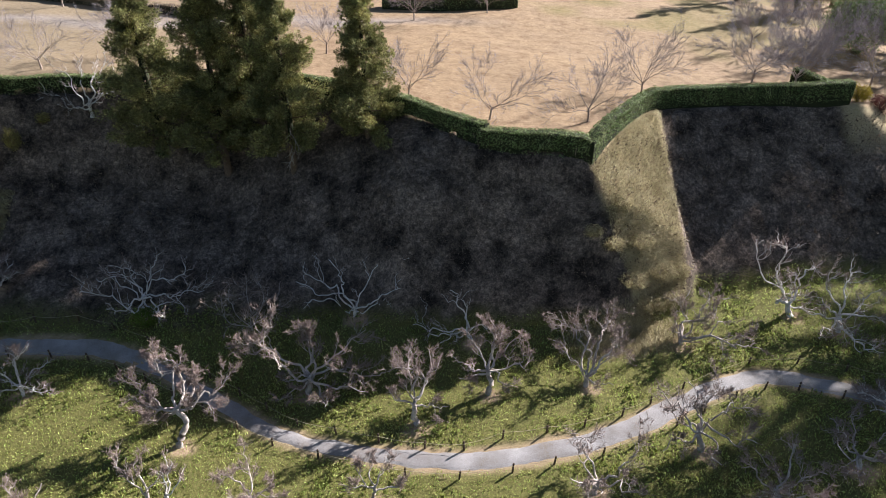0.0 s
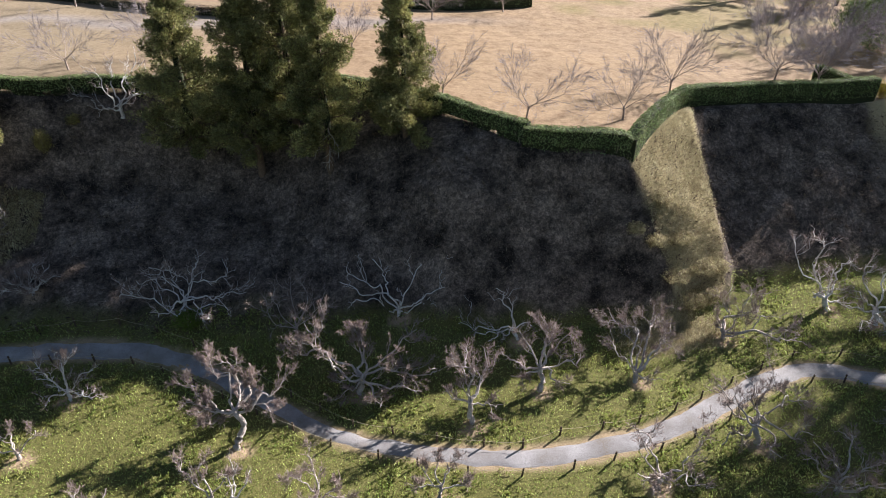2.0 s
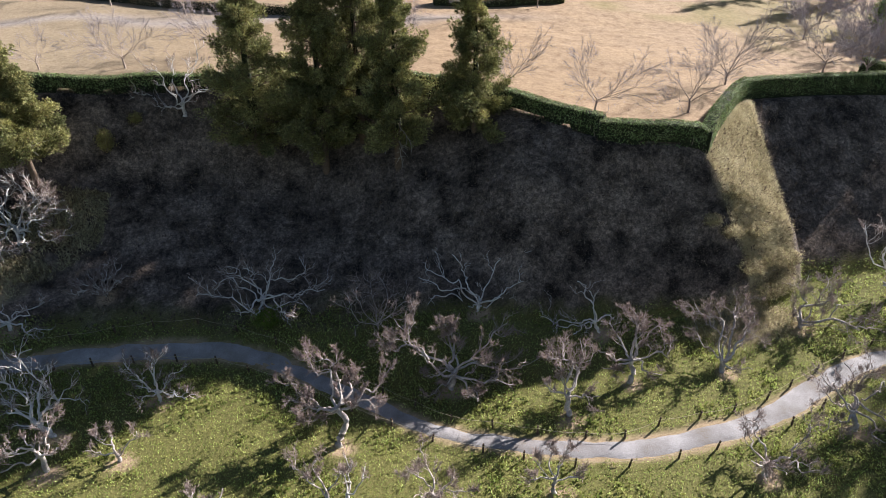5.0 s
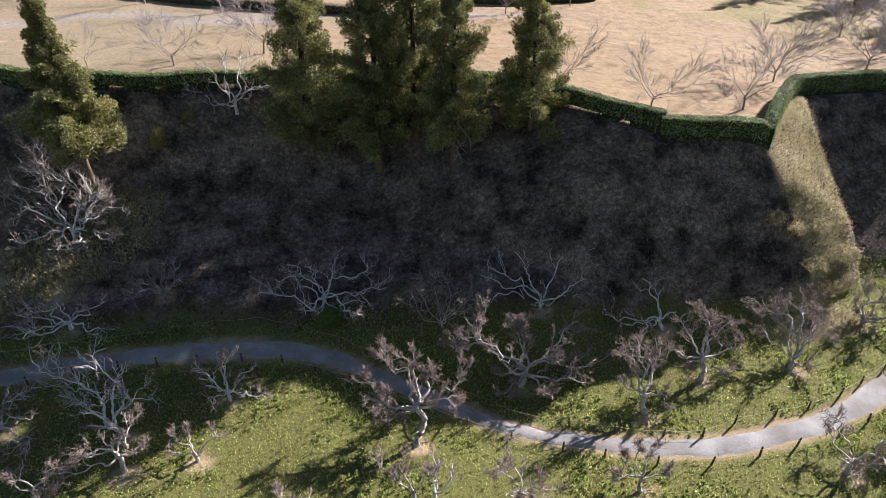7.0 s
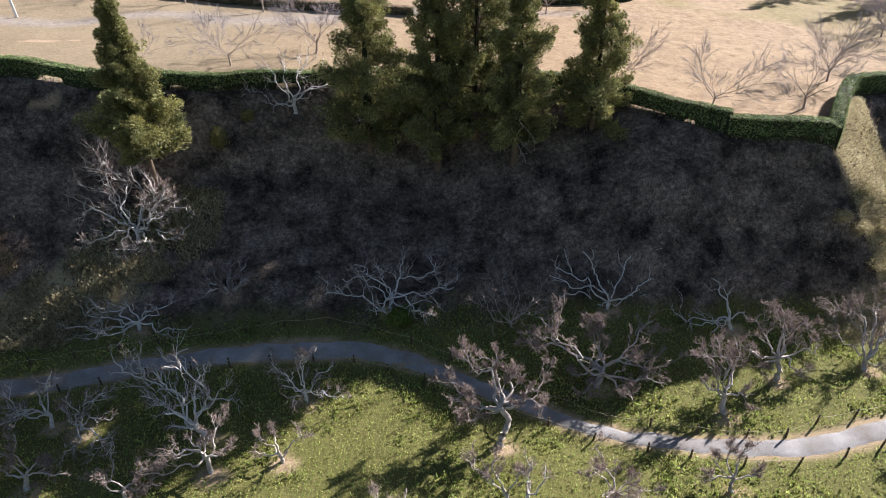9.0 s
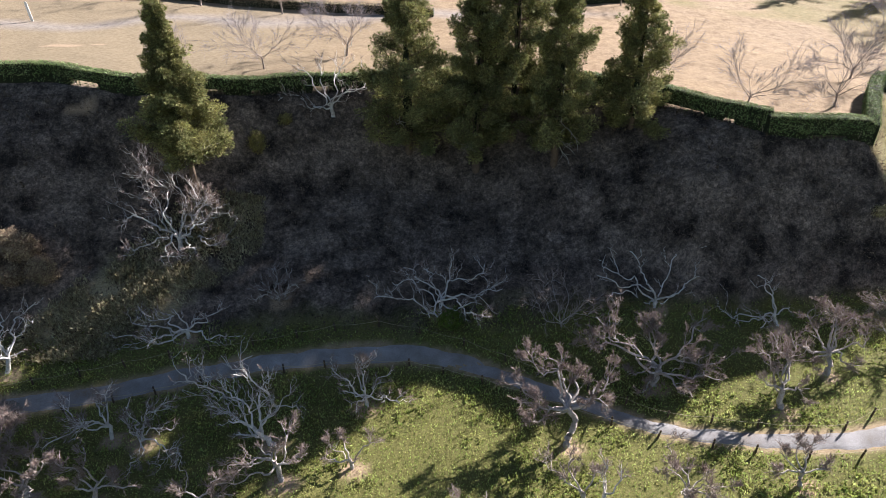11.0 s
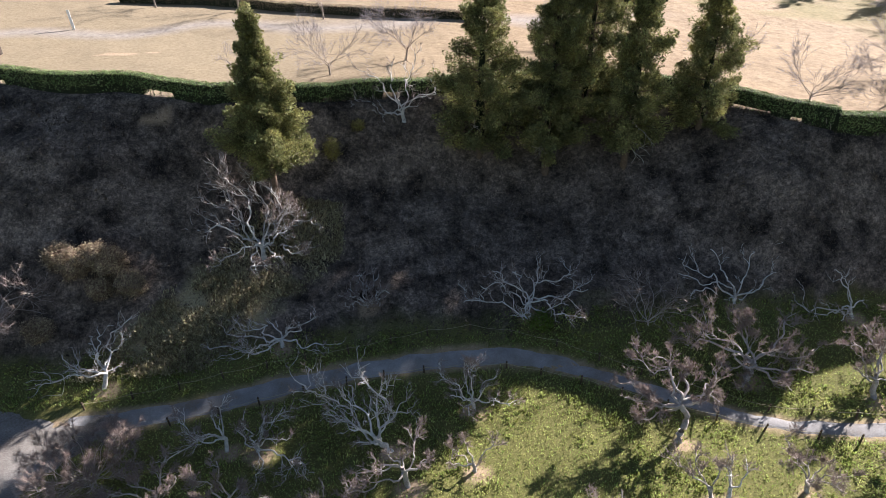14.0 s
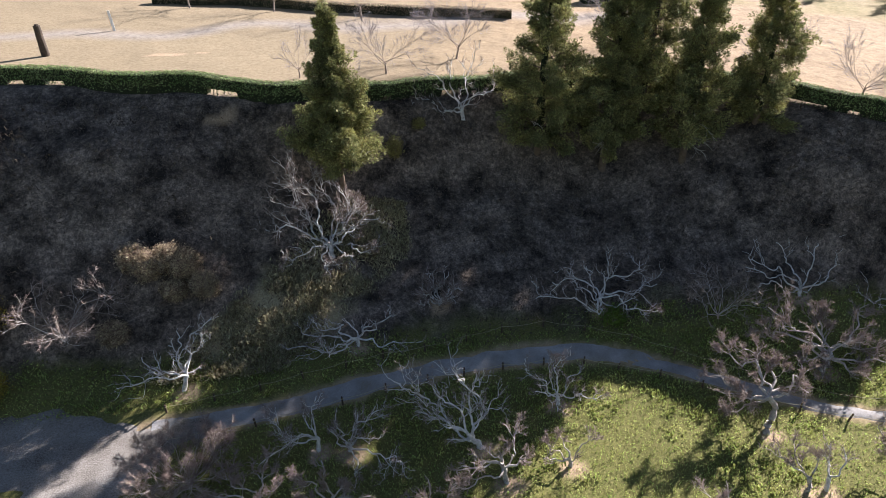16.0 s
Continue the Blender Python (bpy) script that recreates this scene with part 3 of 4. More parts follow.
def stroke(rng, p, d, length, r0, r1, steps, crook, lift=0.0):
    """One crooked branch: points, radii and directions."""
    pts, dirs = [np.array(p, float)], [unit(np.array(d, float))]
    for i in range(steps):
        nd = unit(dirs[-1] + rng.normal(0, crook, 3) + np.array([0, 0, lift]))
        pts.append(pts[-1] + nd * length / steps)
        dirs.append(nd)
    return np.array(pts), np.linspace(r0, r1, steps + 1), np.array(dirs)


def turned(rng, d, angle):
    """The direction d turned by an angle to a random side."""
    s = unit(np.cross(d, rng.normal(0, 1, 3)))
    return unit(d * math.cos(angle) + s * math.sin(angle))


def twig_mesh(rng, starts, dirs, lengths, r0=0.011, r1=0.005, crook=0.25):
    """Many thin three-sided twigs of two segments each."""
    p, d, L = np.array(starts), np.array(dirs), np.array(lengths)[:, None]
    d /= np.linalg.norm(d, axis=1, keepdims=True)
    d2 = d + rng.normal(0, crook, d.shape)
    d2 /= np.linalg.norm(d2, axis=1, keepdims=True)
    pts = np.stack([p, p + d * L * 0.5, p + d * L * 0.5 + d2 * L * 0.5], 1)
    u = np.cross(d, rng.normal(0, 1, d.shape))
    u /= np.linalg.norm(u, axis=1, keepdims=True)
    w = np.cross(d, u)
    a = np.arange(3) * 2.0944
    off = np.cos(a)[None, :, None] * u[:, None, :] + np.sin(a)[None, :, None] * w[:, None, :]
    r = np.array([r0, (r0 + r1) / 2, r1])[None, :, None, None]
    v = (pts[:, :, None, :] + r * off[:, None, :, :]).reshape(-1, 3)
    base = (np.arange(len(p)) * 9)[:, None]
    quad = np.array([[k + i, k + (i + 1) % 3, k + 3 + (i + 1) % 3, k + 3 + i] for k in (0, 3) for i in range(3)])
    f = (base[:, :, None] + quad[None]).reshape(-1, 4)
    return v, f


def wander(rng, p, d, length, r0, r1, step, curl, pull=None, lift=0.0):
    """A limb that meanders: its bends carry on from step to step. pull: a point it tends towards."""
    n = max(2, int(round(length / step)))
    pts, dirs, acc = [np.array(p, float)], [unit(np.array(d, float))], np.zeros(3)
    for i in range(n):
        acc = acc * 0.3 + rng.normal(0, curl, 3)
        nd = dirs[-1] + acc + np.array([0, 0, lift])
        if pull is not None:
            nd = nd + unit(pull - pts[-1]) * 0.3
        dirs.append(unit(nd))
        pts.append(pts[-1] + dirs[-1] * length / n)
    return np.array(pts), r0 + (r1 - r0) * np.linspace(0, 1, n + 1) ** 0.8, np.array(dirs)


def bare_tree(name, x, y, height, spread, lean, twigs, seed, label, group, style="plum", limbs=None):
    """A leafless tree: trunk with limbs, and a crown of twigs."""
    rng = np.random.RandomState(seed)
    plum = style == "plum"
    th = height * ((0.26 if twigs > 0.45 else 0.17) if name == "plum_tree" else 0.2 if name == "cherry_tree" else 0.12)
    r = 0.026 * height + 0.03 if plum else 0.014 * height + 0.03
    r *= 0.6 if name == "shrub" else 0.78
    step, curl = (0.27, 0.34) if name == "plum_tree" else (0.3, 0.17) if plum else (0.42, 0.075)
    wood, T0, TD, TL = [], [], [], []
    tp, tr, td = stroke(rng, (0, 0, -0.15), (lean[0], lean[1], 1), th + 0.15, r * 1.25, r * 0.95, 5, 0.12 if plum else 0.05)
    tr[0] *= 1.4
    wood.append((tp, tr))
    n = limbs or (5 if plum else rng.randint(6, 8))
    turn0 = rng.rand() * 6.28

    def tuft(p, d, k, size):
        for _ in range(k):
            e = rng.normal(0, 0.55 if plum else 0.32, 3) + d + np.array([0, 0, 0.3 if plum else 0.02])
            T0.append(p), TD.append(e), TL.append(size * rng.uniform(0.5, 1.3))

    for i in range(n):
        a, rise, share = turn0 + i * 6.283 / n + rng.normal(0, 0.3), rng.uniform(0.45, 1.0), rng.uniform(0.6, 1.0)
        out, up = spread * share * (1.0 if plum else 1.0), (height - th) * rise * (0.88 if plum else 0.75)
        goal = np.array([math.cos(a) * out + lean[0] * 2, math.sin(a) * out + lean[1] * 2, th + up])
        L = math.hypot(out, up) * (1.15 if plum else 0.82)
        p0 = tp[-1] if i % 2 else tp[-2]
        d = unit(goal - p0) + (np.array([0, 0, -0.1]) if plum else np.array([0, 0, 0.05]))
        p, rr, dd = wander(rng, p0, d, L, r * (0.66 if plum else 0.45), r * (0.24 if plum else 0.1), step, curl, goal if plum else None)
        wood.append((p, rr))
        for k in range(2, len(p)):
            last = k == len(p) - 1
            for _ in range(3 if last else 1):
                if rng.rand() > (0.95 if not plum else 0.62 if twigs > 0.45 else 0.4) and not last:
                    continue
                sd = unit(turned(rng, dd[k], rng.uniform(0.6, 1.25) if plum else rng.uniform(0.35, 0.75)) + np.array([0, 0, 0.12]))
                sl = (0.4 + L * rng.uniform(0.12, 0.32)) * (1 if plum else 1.2)
                q, qr, qd = wander(rng, p[k], sd, sl, rr[k] * (0.55 if plum else 0.42), max(0.012 if plum else 0.008, rr[k] * 0.2), step, curl * 1.25)
                wood.append((q, qr))
                for j in range(1, len(q)):
                    if rng.rand() < (1.0 if not plum else 0.62 if twigs > 0.45 else 0.5):
                        e3 = unit(turned(rng, qd[j], rng.uniform(0.5, 1.1) if plum else rng.uniform(0.3, 0.6)) + np.array([0, 0, 0.2 if plum else 0.05]))
                        l3 = sl * rng.uniform(0.3, 0.6)
                        u, ur, ud = wander(rng, q[j], e3, l3, max(0.013 if plum else 0.008, qr[j] * 0.6), 0.009 if plum else 0.006, step * 0.8, curl * 1.3)
                        wood.append((u, ur))
                        for m in range(1, len(u)):
                            tuft(u[m], ud[m], rng.poisson((1.5 if plum else 2.3) * (twigs + 0.08) * (3.0 if m == len(u) - 1 else 1.0)), 0.42 if plum else 0.62)
                    tuft(q[j], qd[j], rng.poisson((1.1 if plum else 1.4) * (twigs + 0.08) * (3.5 if j == len(q) - 1 else 0.7)), 0.46 if name == "plum_tree" else 0.6)
    ob = new(name)
    ob.location = (x, y, land_at(x, y))
    tagged(ob, label, "shrub" if name == "shrub" else "tree", group)
    v, f = tubes(wood, lambda q: 7 if q > 0.08 else (5 if q > 0.03 else 4))
    link("trunk", v, f, M_CHERRY if not plum else M_BARK_BROWN if twigs > 0.45 else M_BARK, ob)
    v, f = twig_mesh(rng, T0, TD, TL, 0.011 if plum else 0.005, 0.003)
    tagged(link("crown", v, f, M_TWIG if plum else M_CHERRY_TWIG, ob), kind="stuff")
    return ob


def crooked(rng, a, b, r0, r1, bend=0.09):
    """A branch from a to b with knees and bows."""
    a, b = np.asarray(a, float), np.asarray(b, float)
    L = np.linalg.norm(b - a)
    n = max(4, int(L / 0.2))
    t = np.linspace(0, 1, n + 1)[:, None]
    p = a + (b - a) * t
    for j in (1, 2, 3, 5, 8):
        p = p + np.sin(np.pi * j * t + 0 * p) * rng.normal(0, bend * L / j ** 0.85, 3)
    p[1:-1] += rng.normal(0, 0.018 * L ** 0.5, (n - 1, 3))
    return p, r0 + (r1 - r0) * t[:, 0] ** 0.8


def gnarled_tree(name, x, y, fork, tips, twigs, branched, seed, label, group):
    """A leafless old tree: short stout trunk, crooked limbs to given ends, side branches and clumps of twigs at their outer parts."""
    rng = np.random.RandomState(seed)
    fork = np.array(fork, float)
    size = max(np.linalg.norm(q) for q in tips)
    R = 0.065 + 0.023 * size
    R *= 0.8 if name != "plum_tree" or twigs < 0.38 else 1.0
    tp, tr = crooked(rng, (0, 0, -0.2), fork, R * 1.2, R * 0.85, 0.05)
    tr[0] *= 1.35
    wood, T0, TD, TL = [(tp, tr)], [], [], []

    def tuft(p, d, k, length):
        for _ in range(k):
            e = unit(d) * 0.7 + rng.normal(0, 0.5, 3) + np.array([0, 0, 0.45])
            q, l = p + rng.normal(0, 0.03, 3), length * rng.uniform(0.5, 1.3)
            T0.append(q), TD.append(e), TL.append(l)
            for _ in range(2):
                T0.append(q + unit(e) * l * rng.uniform(0.25, 0.5)), TD.append(e + rng.normal(0, 0.6, 3)), TL.append(l * 0.6)

    def lifted(q):
        return np.array([q[0], q[1], max(q[2], land_at(x + q[0], y + q[1]) - foot + 0.25)])

    foot = land_at(x, y)
    for i, q in enumerate(tips):
        goal = lifted(np.array(q, float))
        p0 = tp[-1] if i % 3 else tp[-2]
        L = np.linalg.norm(goal - p0)
        p, rr = crooked(rng, p0, goal, R * rng.uniform(0.4, 0.55), 0.026)
        wood.append((p, rr))
        for _ in range(max(2, int(L * 1.7 * branched))):
            k = int(rng.uniform(0.3, 0.98) * (len(p) - 1))
            d = p[min(k + 1, len(p) - 1)] - p[k - 1]
            sd = unit(turned(rng, unit(d), rng.uniform(0.5, 1.15)) + np.array([0, 0, 0.25]))
            sl = L * rng.uniform(0.16, 0.34) + 0.2
            b, br = crooked(rng, p[k], lifted(p[k] + sd * sl), max(0.024, rr[k] * 0.6), 0.013, 0.1)
            wood.append((b, br))
            for _ in range(rng.randint(1, 4)):
                m = int(rng.uniform(0.3, 1.0) * (len(b) - 1))
                e = unit(turned(rng, sd, rng.uniform(0.4, 1.1)) + np.array([0, 0, 0.3]))
                c, cr = crooked(rng, b[m], lifted(b[m] + e * sl * rng.uniform(0.35, 0.7)), max(0.016, br[m] * 0.6), 0.009, 0.1)
                wood.append((c, cr))
                for w in range(1, len(c)):
                    tuft(c[w], e, rng.poisson(3.2 * twigs), 0.36)
            for w in range(len(b) // 2, len(b)):
                tuft(b[w], sd, rng.poisson(3.2 * twigs), 0.38)
        for w in range(int(len(p) * 0.62), len(p)):
            tuft(p[w], p[w] - p[w - 1], rng.poisson(1.5 * twigs), 0.4)
    ob = new(name)
    ob.location = (x, y, foot)
    tagged(ob, label, "tree", group)
    v, f = tubes(wood, lambda q: 8 if q > 0.1 else (6 if q > 0.04 else 4))
    link("trunk", v, f, M_BARK_BROWN if twigs > 0.55 else M_BARK, ob)
    if T0:
        v, f = twig_mesh(rng, T0, TD, TL, 0.012, 0.006)
        tagged(link("crown", v, f, M_TWIG, ob), kind="stuff")
    return ob


PLUM_WORDS = ("gnarled plum tree with bare pale lichened limbs", "leafless plum tree with crooked limbs and some twigs", "leafless plum tree with dense pinkish brown twigs")
for k, (x, y, fork, tips, tw, br) in enumerate(PLUMS):
    gnarled_tree("plum_tree", x, y, fork, tips, tw, br, 11 + k, PLUM_WORDS[0 if tw < 0.38 else 1 if tw < 0.75 else 2], "plum trees in the valley")
# the wide pale tree under the lone cedar, and the forked one below the hedge
gnarled_tree("bare_tree", -41.9, 43.9, (-0.1, 0.2, 0.8), [(-3.9, 2.6, 5.1), (-2.4, 2.7, 5.4), (-0.2, 2.5, 4.9), (2.0, 1.8, 3.6), (3.8, 1.2, 2.4), (3.6, 0.2, 0.9), (1.4, -1.5, 0.6), (-0.4, -3.2, 1.0), (-3.1, -1.6, 1.0), (-4.4, 0.9, 1.8), (-2.2, 1.6, 3.2), (1.0, 2.4, 4.6), (2.9, 1.6, 3.1)], 0.42, 1.3, 131,
             "wide leafless tree with many pale branches on the bank", "bare trees on the bank")
gnarled_tree("bare_tree", -30.4, 52.7, (0.0, 0.1, 0.9), [(-4.0, 0.5, 1.5), (-2.7, 1.4, 3.6), (-0.9, 1.6, 4.1), (3.4, 1.1, 2.8), (1.3, 2.2, 4.8), (2.3, 0.7, 1.8), (-2.3, 0.2, 1.2)], 0.22, 0.9, 132,
             "small leafless tree with pale forked limbs", "bare trees on the bank")


CHERRIES = [  # x, y, height, spread, twigs, seed
    (3.8, 49.7, 5.0, 3.9, 0.8, 101), (12.0, 50.3, 5.4, 4.0, 0.8, 102), (18.5, 57.8, 5.4, 4.4, 1.0, 103), (-3.0, 53.8, 5.4, 3.8, 0.8, 104), (-36.3, 57.2, 4.8, 3.8, 0.7, 105),
    (-29.4, 61.6, 6.4, 4.2, 1.1, 106), (-43.6, 57.0, 3.4, 1.8, 0.4, 107), (31.0, 62.8, 6.0, 4.6, 2.2, 108), (34.4, 61.0, 6.4, 4.6, 2.2, 109), (38.5, 68.0, 6.4, 5.0, 2.2, 110),
    (43.5, 63.5, 6.2, 4.8, 2.0, 111), (44.5, 73.5, 6.6, 5.0, 2.0, 112), (36.5, 76.5, 6.4, 5.0, 2.0, 113), (51.0, 69.0, 6.4, 5.0, 2.0, 114), (-3.6, 82.0, 5.6, 4.0, 0.7, 115),
    (5.9, 88.0, 5.6, 4.0, 0.6, 116), (-57.3, 85.5, 6.4, 4.0, 0.5, 117), (-47.4, 83.0, 6.4, 4.0, 0.5, 118), (-37.4, 79.0, 6.0, 4.0, 0.5, 119), (-12.0, 66.0, 5.4, 3.6, 0.9, 120), (44, 86, 6.5, 5.0, 2.0, 121), (52, 81, 6.5, 5, 2.0, 122),
]
for x, y, h, s, tw, seed in CHERRIES:
    bare_tree("cherry_tree", x, y, h, s, (0, 0), tw, seed, "leafless cherry tree with a wide fan of fine branches", "cherry trees on the lawn", "cherry")
bare_tree("shrub", -59.8, 39.2, 3.2, 3.0, (0.3, -0.1), 1.3, 133, "dense leafless grey shrub at the foot of the bank", "shrubs", limbs=8)
bare_tree("shrub", -50.3, 28.0, 2.5, 2.5, (0, 0), 4.0, 134, "round leafless shrub of dense brown twigs beside the path", "shrubs", limbs=16)
bare_tree("shrub", -14.0, 36.4, 2.8, 2.2, (0, 0), 1.2, 135, "thin leafless grey shrub in the shade of the bank", "shrubs", limbs=7)


def sprays(rng, centres, outward, size, count, droop=0.0, width=0.22):
    """Pointed leaf sprays round centres: triangles in pairs, as vertices and faces."""
    c = np.repeat(centres, count, axis=0)
    o = np.repeat(outward, count, axis=0)
    s = np.repeat(size, count) if np.ndim(size) else np.full(len(c), size)
    d = o * 0.8 + rng.normal(0, 0.6, c.shape)
    d[:, 2] += 0.25 - droop
    d /= np.linalg.norm(d, axis=1, keepdims=True)
    q = np.cross(d, rng.normal(0, 1, c.shape))
    q /= np.linalg.norm(q, axis=1, keepdims=True)
    st = c + rng.normal(0, 0.45, c.shape) * s[:, None] * np.array([1, 1, 0.5])
    L = (s * rng.uniform(0.7, 1.3, len(c)))[:, None]
    W = L * width
    v = np.stack([st, st + d * L * 0.5 + q * W, st + d * L, st + d * L * 0.5 - q * W], 1).reshape(-1, 3)
    f = np.arange(len(v)).reshape(-1, 4)
    return v, f


def shell_leaves(rng, centres, outward, size, width=0.3, loose=0.35):
    """Small pointed leaves that lie over a surface, facing outward, as foliage masses do."""
    n = outward + rng.normal(0, loose, outward.shape)
    n /= np.linalg.norm(n, axis=1, keepdims=True)
    d = np.cross(n, rng.normal(0, 1, n.shape))
    d /= np.linalg.norm(d, axis=1, keepdims=True)
    q = np.cross(n, d)
    L = np.asarray(size)[:, None]
    W = L * width
    v = np.stack([centres - d * L * 0.5, centres + q * W + n * L * 0.06, centres + d * L * 0.5, centres - q * W + n * L * 0.06], 1).reshape(-1, 3)
    return v, np.arange(len(v)).reshape(-1, 4)


def cedar(x, y, height, radius, seed, label, low=0.08, lean=(0, 0), dense=1.0, bulge=0.12, dead=0):
    """A Japanese cedar: straight trunk, upswept boughs, and plumes of small sprays along their outer parts, with gaps between."""
    rng = np.random.RandomState(seed)
    ob = new("cedar_tree")
    ob.location = (x, y, land_at(x, y))
    tagged(ob, label, "tree", "cedars on the bank")
    tp, tr, _ = stroke(rng, (0, 0, -0.3), (lean[0], lean[1], 1), height + 0.2, 0.016 * height + 0.05, 0.03, 12, 0.012)
    wood = [(tp, tr)]
    cs, ax, sz = [], [], []
    tiers = int(height * 1.15)
    n = int(tiers * 5.6 * dense)
    for i in range(n):
        f = low + (1 - low) * min(0.995, (int(i * tiers / n) + rng.normal(0.5, 0.16)) / tiers)
        env = radius * min(1, (f - low) / 0.15 + 0.5) * (1 - f) ** 1.05 * (1 + bulge * math.sin(f * 21 + seed)) * rng.uniform(0.55, 1.28)
        env = max(env, 0.35)
        a = i * 2.4 + rng.normal(0, 0.4)
        p0 = np.array([np.interp(f * height, tp[:, 2], tp[:, k]) for k in range(3)])
        d = np.array([math.cos(a), math.sin(a), -0.1 + 0.5 * f])
        p, rr, dd = stroke(rng, p0, d, env, 0.04 + 0.025 * (1 - f), 0.014, 6, 0.09, 0.05)
        wood.append((p, rr))
        out = unit(np.array([d[0], d[1], 0.0]))
        for k in range(4 + int(env * 2.4)):
            g = rng.uniform(0.2, 1.0) ** 0.7 if k else 1.0
            c = np.array([np.interp(g * 6, range(7), p[:, j]) for j in range(3)])
            cs.append(c + rng.normal(0, 0.13, 3) * (0.5 + 0.4 * env) * np.array([1, 1, 0.55]))
            ax.append(unit(out * 0.75 + np.array([0, 0, 0.45]) + rng.normal(0, 0.3, 3)))
            sz.append(rng.uniform(0.5, 1.05) * (0.6 + 0.5 * min(1, env / 2.2)))
    v, f = tubes(wood, lambda q: 8 if q > 0.1 else 4)
    link("trunk", v, f, M_CEDAR_BARK, ob)
    # a solid core whose near-black colour stands for shade within the crown
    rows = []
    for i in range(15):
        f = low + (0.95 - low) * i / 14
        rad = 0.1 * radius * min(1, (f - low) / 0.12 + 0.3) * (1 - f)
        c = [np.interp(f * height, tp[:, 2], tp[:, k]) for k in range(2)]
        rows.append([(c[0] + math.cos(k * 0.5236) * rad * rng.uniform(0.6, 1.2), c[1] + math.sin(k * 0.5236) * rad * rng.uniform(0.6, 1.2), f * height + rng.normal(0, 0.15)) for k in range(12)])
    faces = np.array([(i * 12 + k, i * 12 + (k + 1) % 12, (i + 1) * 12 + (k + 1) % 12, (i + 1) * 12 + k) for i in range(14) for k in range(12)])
    link("inner_crown", np.array(rows).reshape(-1, 3), faces, M_INNER_SHADE, ob, smooth=False, label="near-black core standing for the shade inside the crown")
    m = int(115 * min(1, dense))
    cs, ax, sz = (np.repeat(np.array(q), m, axis=0) for q in (cs, ax, sz))
    # a plume: sprays along an axis, wider below its middle, each leaning outward from it
    t = rng.rand(len(cs))
    side = np.cross(ax, rng.normal(0, 1, cs.shape))
    side /= np.linalg.norm(side, axis=1, keepdims=True)
    wide = sz * 0.62 * (np.sin(np.pi * np.clip(t * 0.85 + 0.15, 0, 1)) ** 0.7) * rng.uniform(0.55, 1.05, len(cs))
    C = cs + ax * ((t - 0.4) * sz * 1.5)[:, None] + side * wide[:, None]
    d = ax * 0.75 + side * 0.7 + rng.normal(0, 0.35, cs.shape)
    d /= np.linalg.norm(d, axis=1, keepdims=True)
    q = np.cross(d, side + rng.normal(0, 0.28, cs.shape))
    q /= np.linalg.norm(q, axis=1, keepdims=True) + 1e-9
    L = rng.uniform(0.11, 0.28, (len(C), 1))
    v = np.stack([C - d * L * 0.4, C + q * L * 0.17, C + d * L * 0.6, C - q * L * 0.17], 1).reshape(-1, 3)
    f = np.arange(len(v)).reshape(-1, 4)
    tagged(link("crown", v, f, M_CEDAR, ob, smooth=False), kind="stuff")
    for i in range(dead):
        a = rng.uniform(-2.6, -0.4)
        z = height * (low + rng.uniform(-0.02, 0.12))
        p, rr, dd = stroke(rng, (tp[2, 0], tp[2, 1], z), (math.cos(a), math.sin(a), 0.1), rng.uniform(1.6, 3.0), 0.045, 0.015, 8, 0.16, -0.06)
        sub = [(p, rr)]
        for k in (3, 4, 5, 6, 7):
            w, wr, _ = stroke(rng, p[k], turned(rng, dd[k], 0.7), rng.uniform(0.5, 1.2), 0.022, 0.01, 5, 0.2, -0.08)
            sub.append((w, wr))
        v, f = tubes(sub, lambda r: 5)
        link("dead_branch", v, f, M_DEADWOOD, ob, label="bare pale dead branch")
    return ob


CEDARS = [  # x, y, height, radius, low end of the crown, lean x, dead branches, density, seed
    (-40.7, 46.6, 14.8, 4.2, 0.24, -0.015, 2, 1.2, 201), (-24.2, 51.2, 16.8, 4.5, 0.05, 0.0, 1, 0.95, 202), (-18.6, 50.2, 19.0, 4.4, 0.1, 0.0, 2, 1.0, 203),
    (-15.4, 51.4, 19.0, 4.0, 0.12, 0.0, 0, 1.0, 206), (-12.4, 48.4, 17.0, 4.1, 0.1, 0.0, 4, 1.0, 204), (-6.1, 49.0, 14.0, 3.3, 0.0, -0.01, 1, 1.0, 205)]
for x, y, h, r, low, lx, dead, dense, seed in CEDARS:
    cedar(x, y, h, r, seed, "tall dark green cedar growing on the bank", low, (lx, 0), dense, dead=dead)
# unseen cedars, added and sized so that their shade falls on path and lawn
for x, y, h, r, seed in ((57.5, 55.2, 36, 8.5, 207), (61.2, 57.0, 38, 9.0, 208), (66.5, 58.5, 38, 9.0, 209), (60.5, 49.5, 36, 8.5, 210), (65.5, 53.5, 38, 9.0, 220), (71, 53.5, 40, 9.0, 222), (65, 46.0, 38, 9.0, 223), (52, 98, 14, 5.5, 211), (60, 103, 15, 5.5, 212), (46, 105, 14, 5.5, 213), (60, 80, 15, 5.5, 214), (66, 72, 15, 5.5, 215), (58, 90, 13, 5.0, 216), (64, 66, 17, 6.0, 217), (72, 78, 17, 6.0, 218), (56, 72, 12, 4.5, 219)):
    cedar(x, y, h, r, seed, "unseen dark green cedar, added past the end of the bank to cast shade", 0.03, (0, 0), 0.5)

# ---- hedges ----


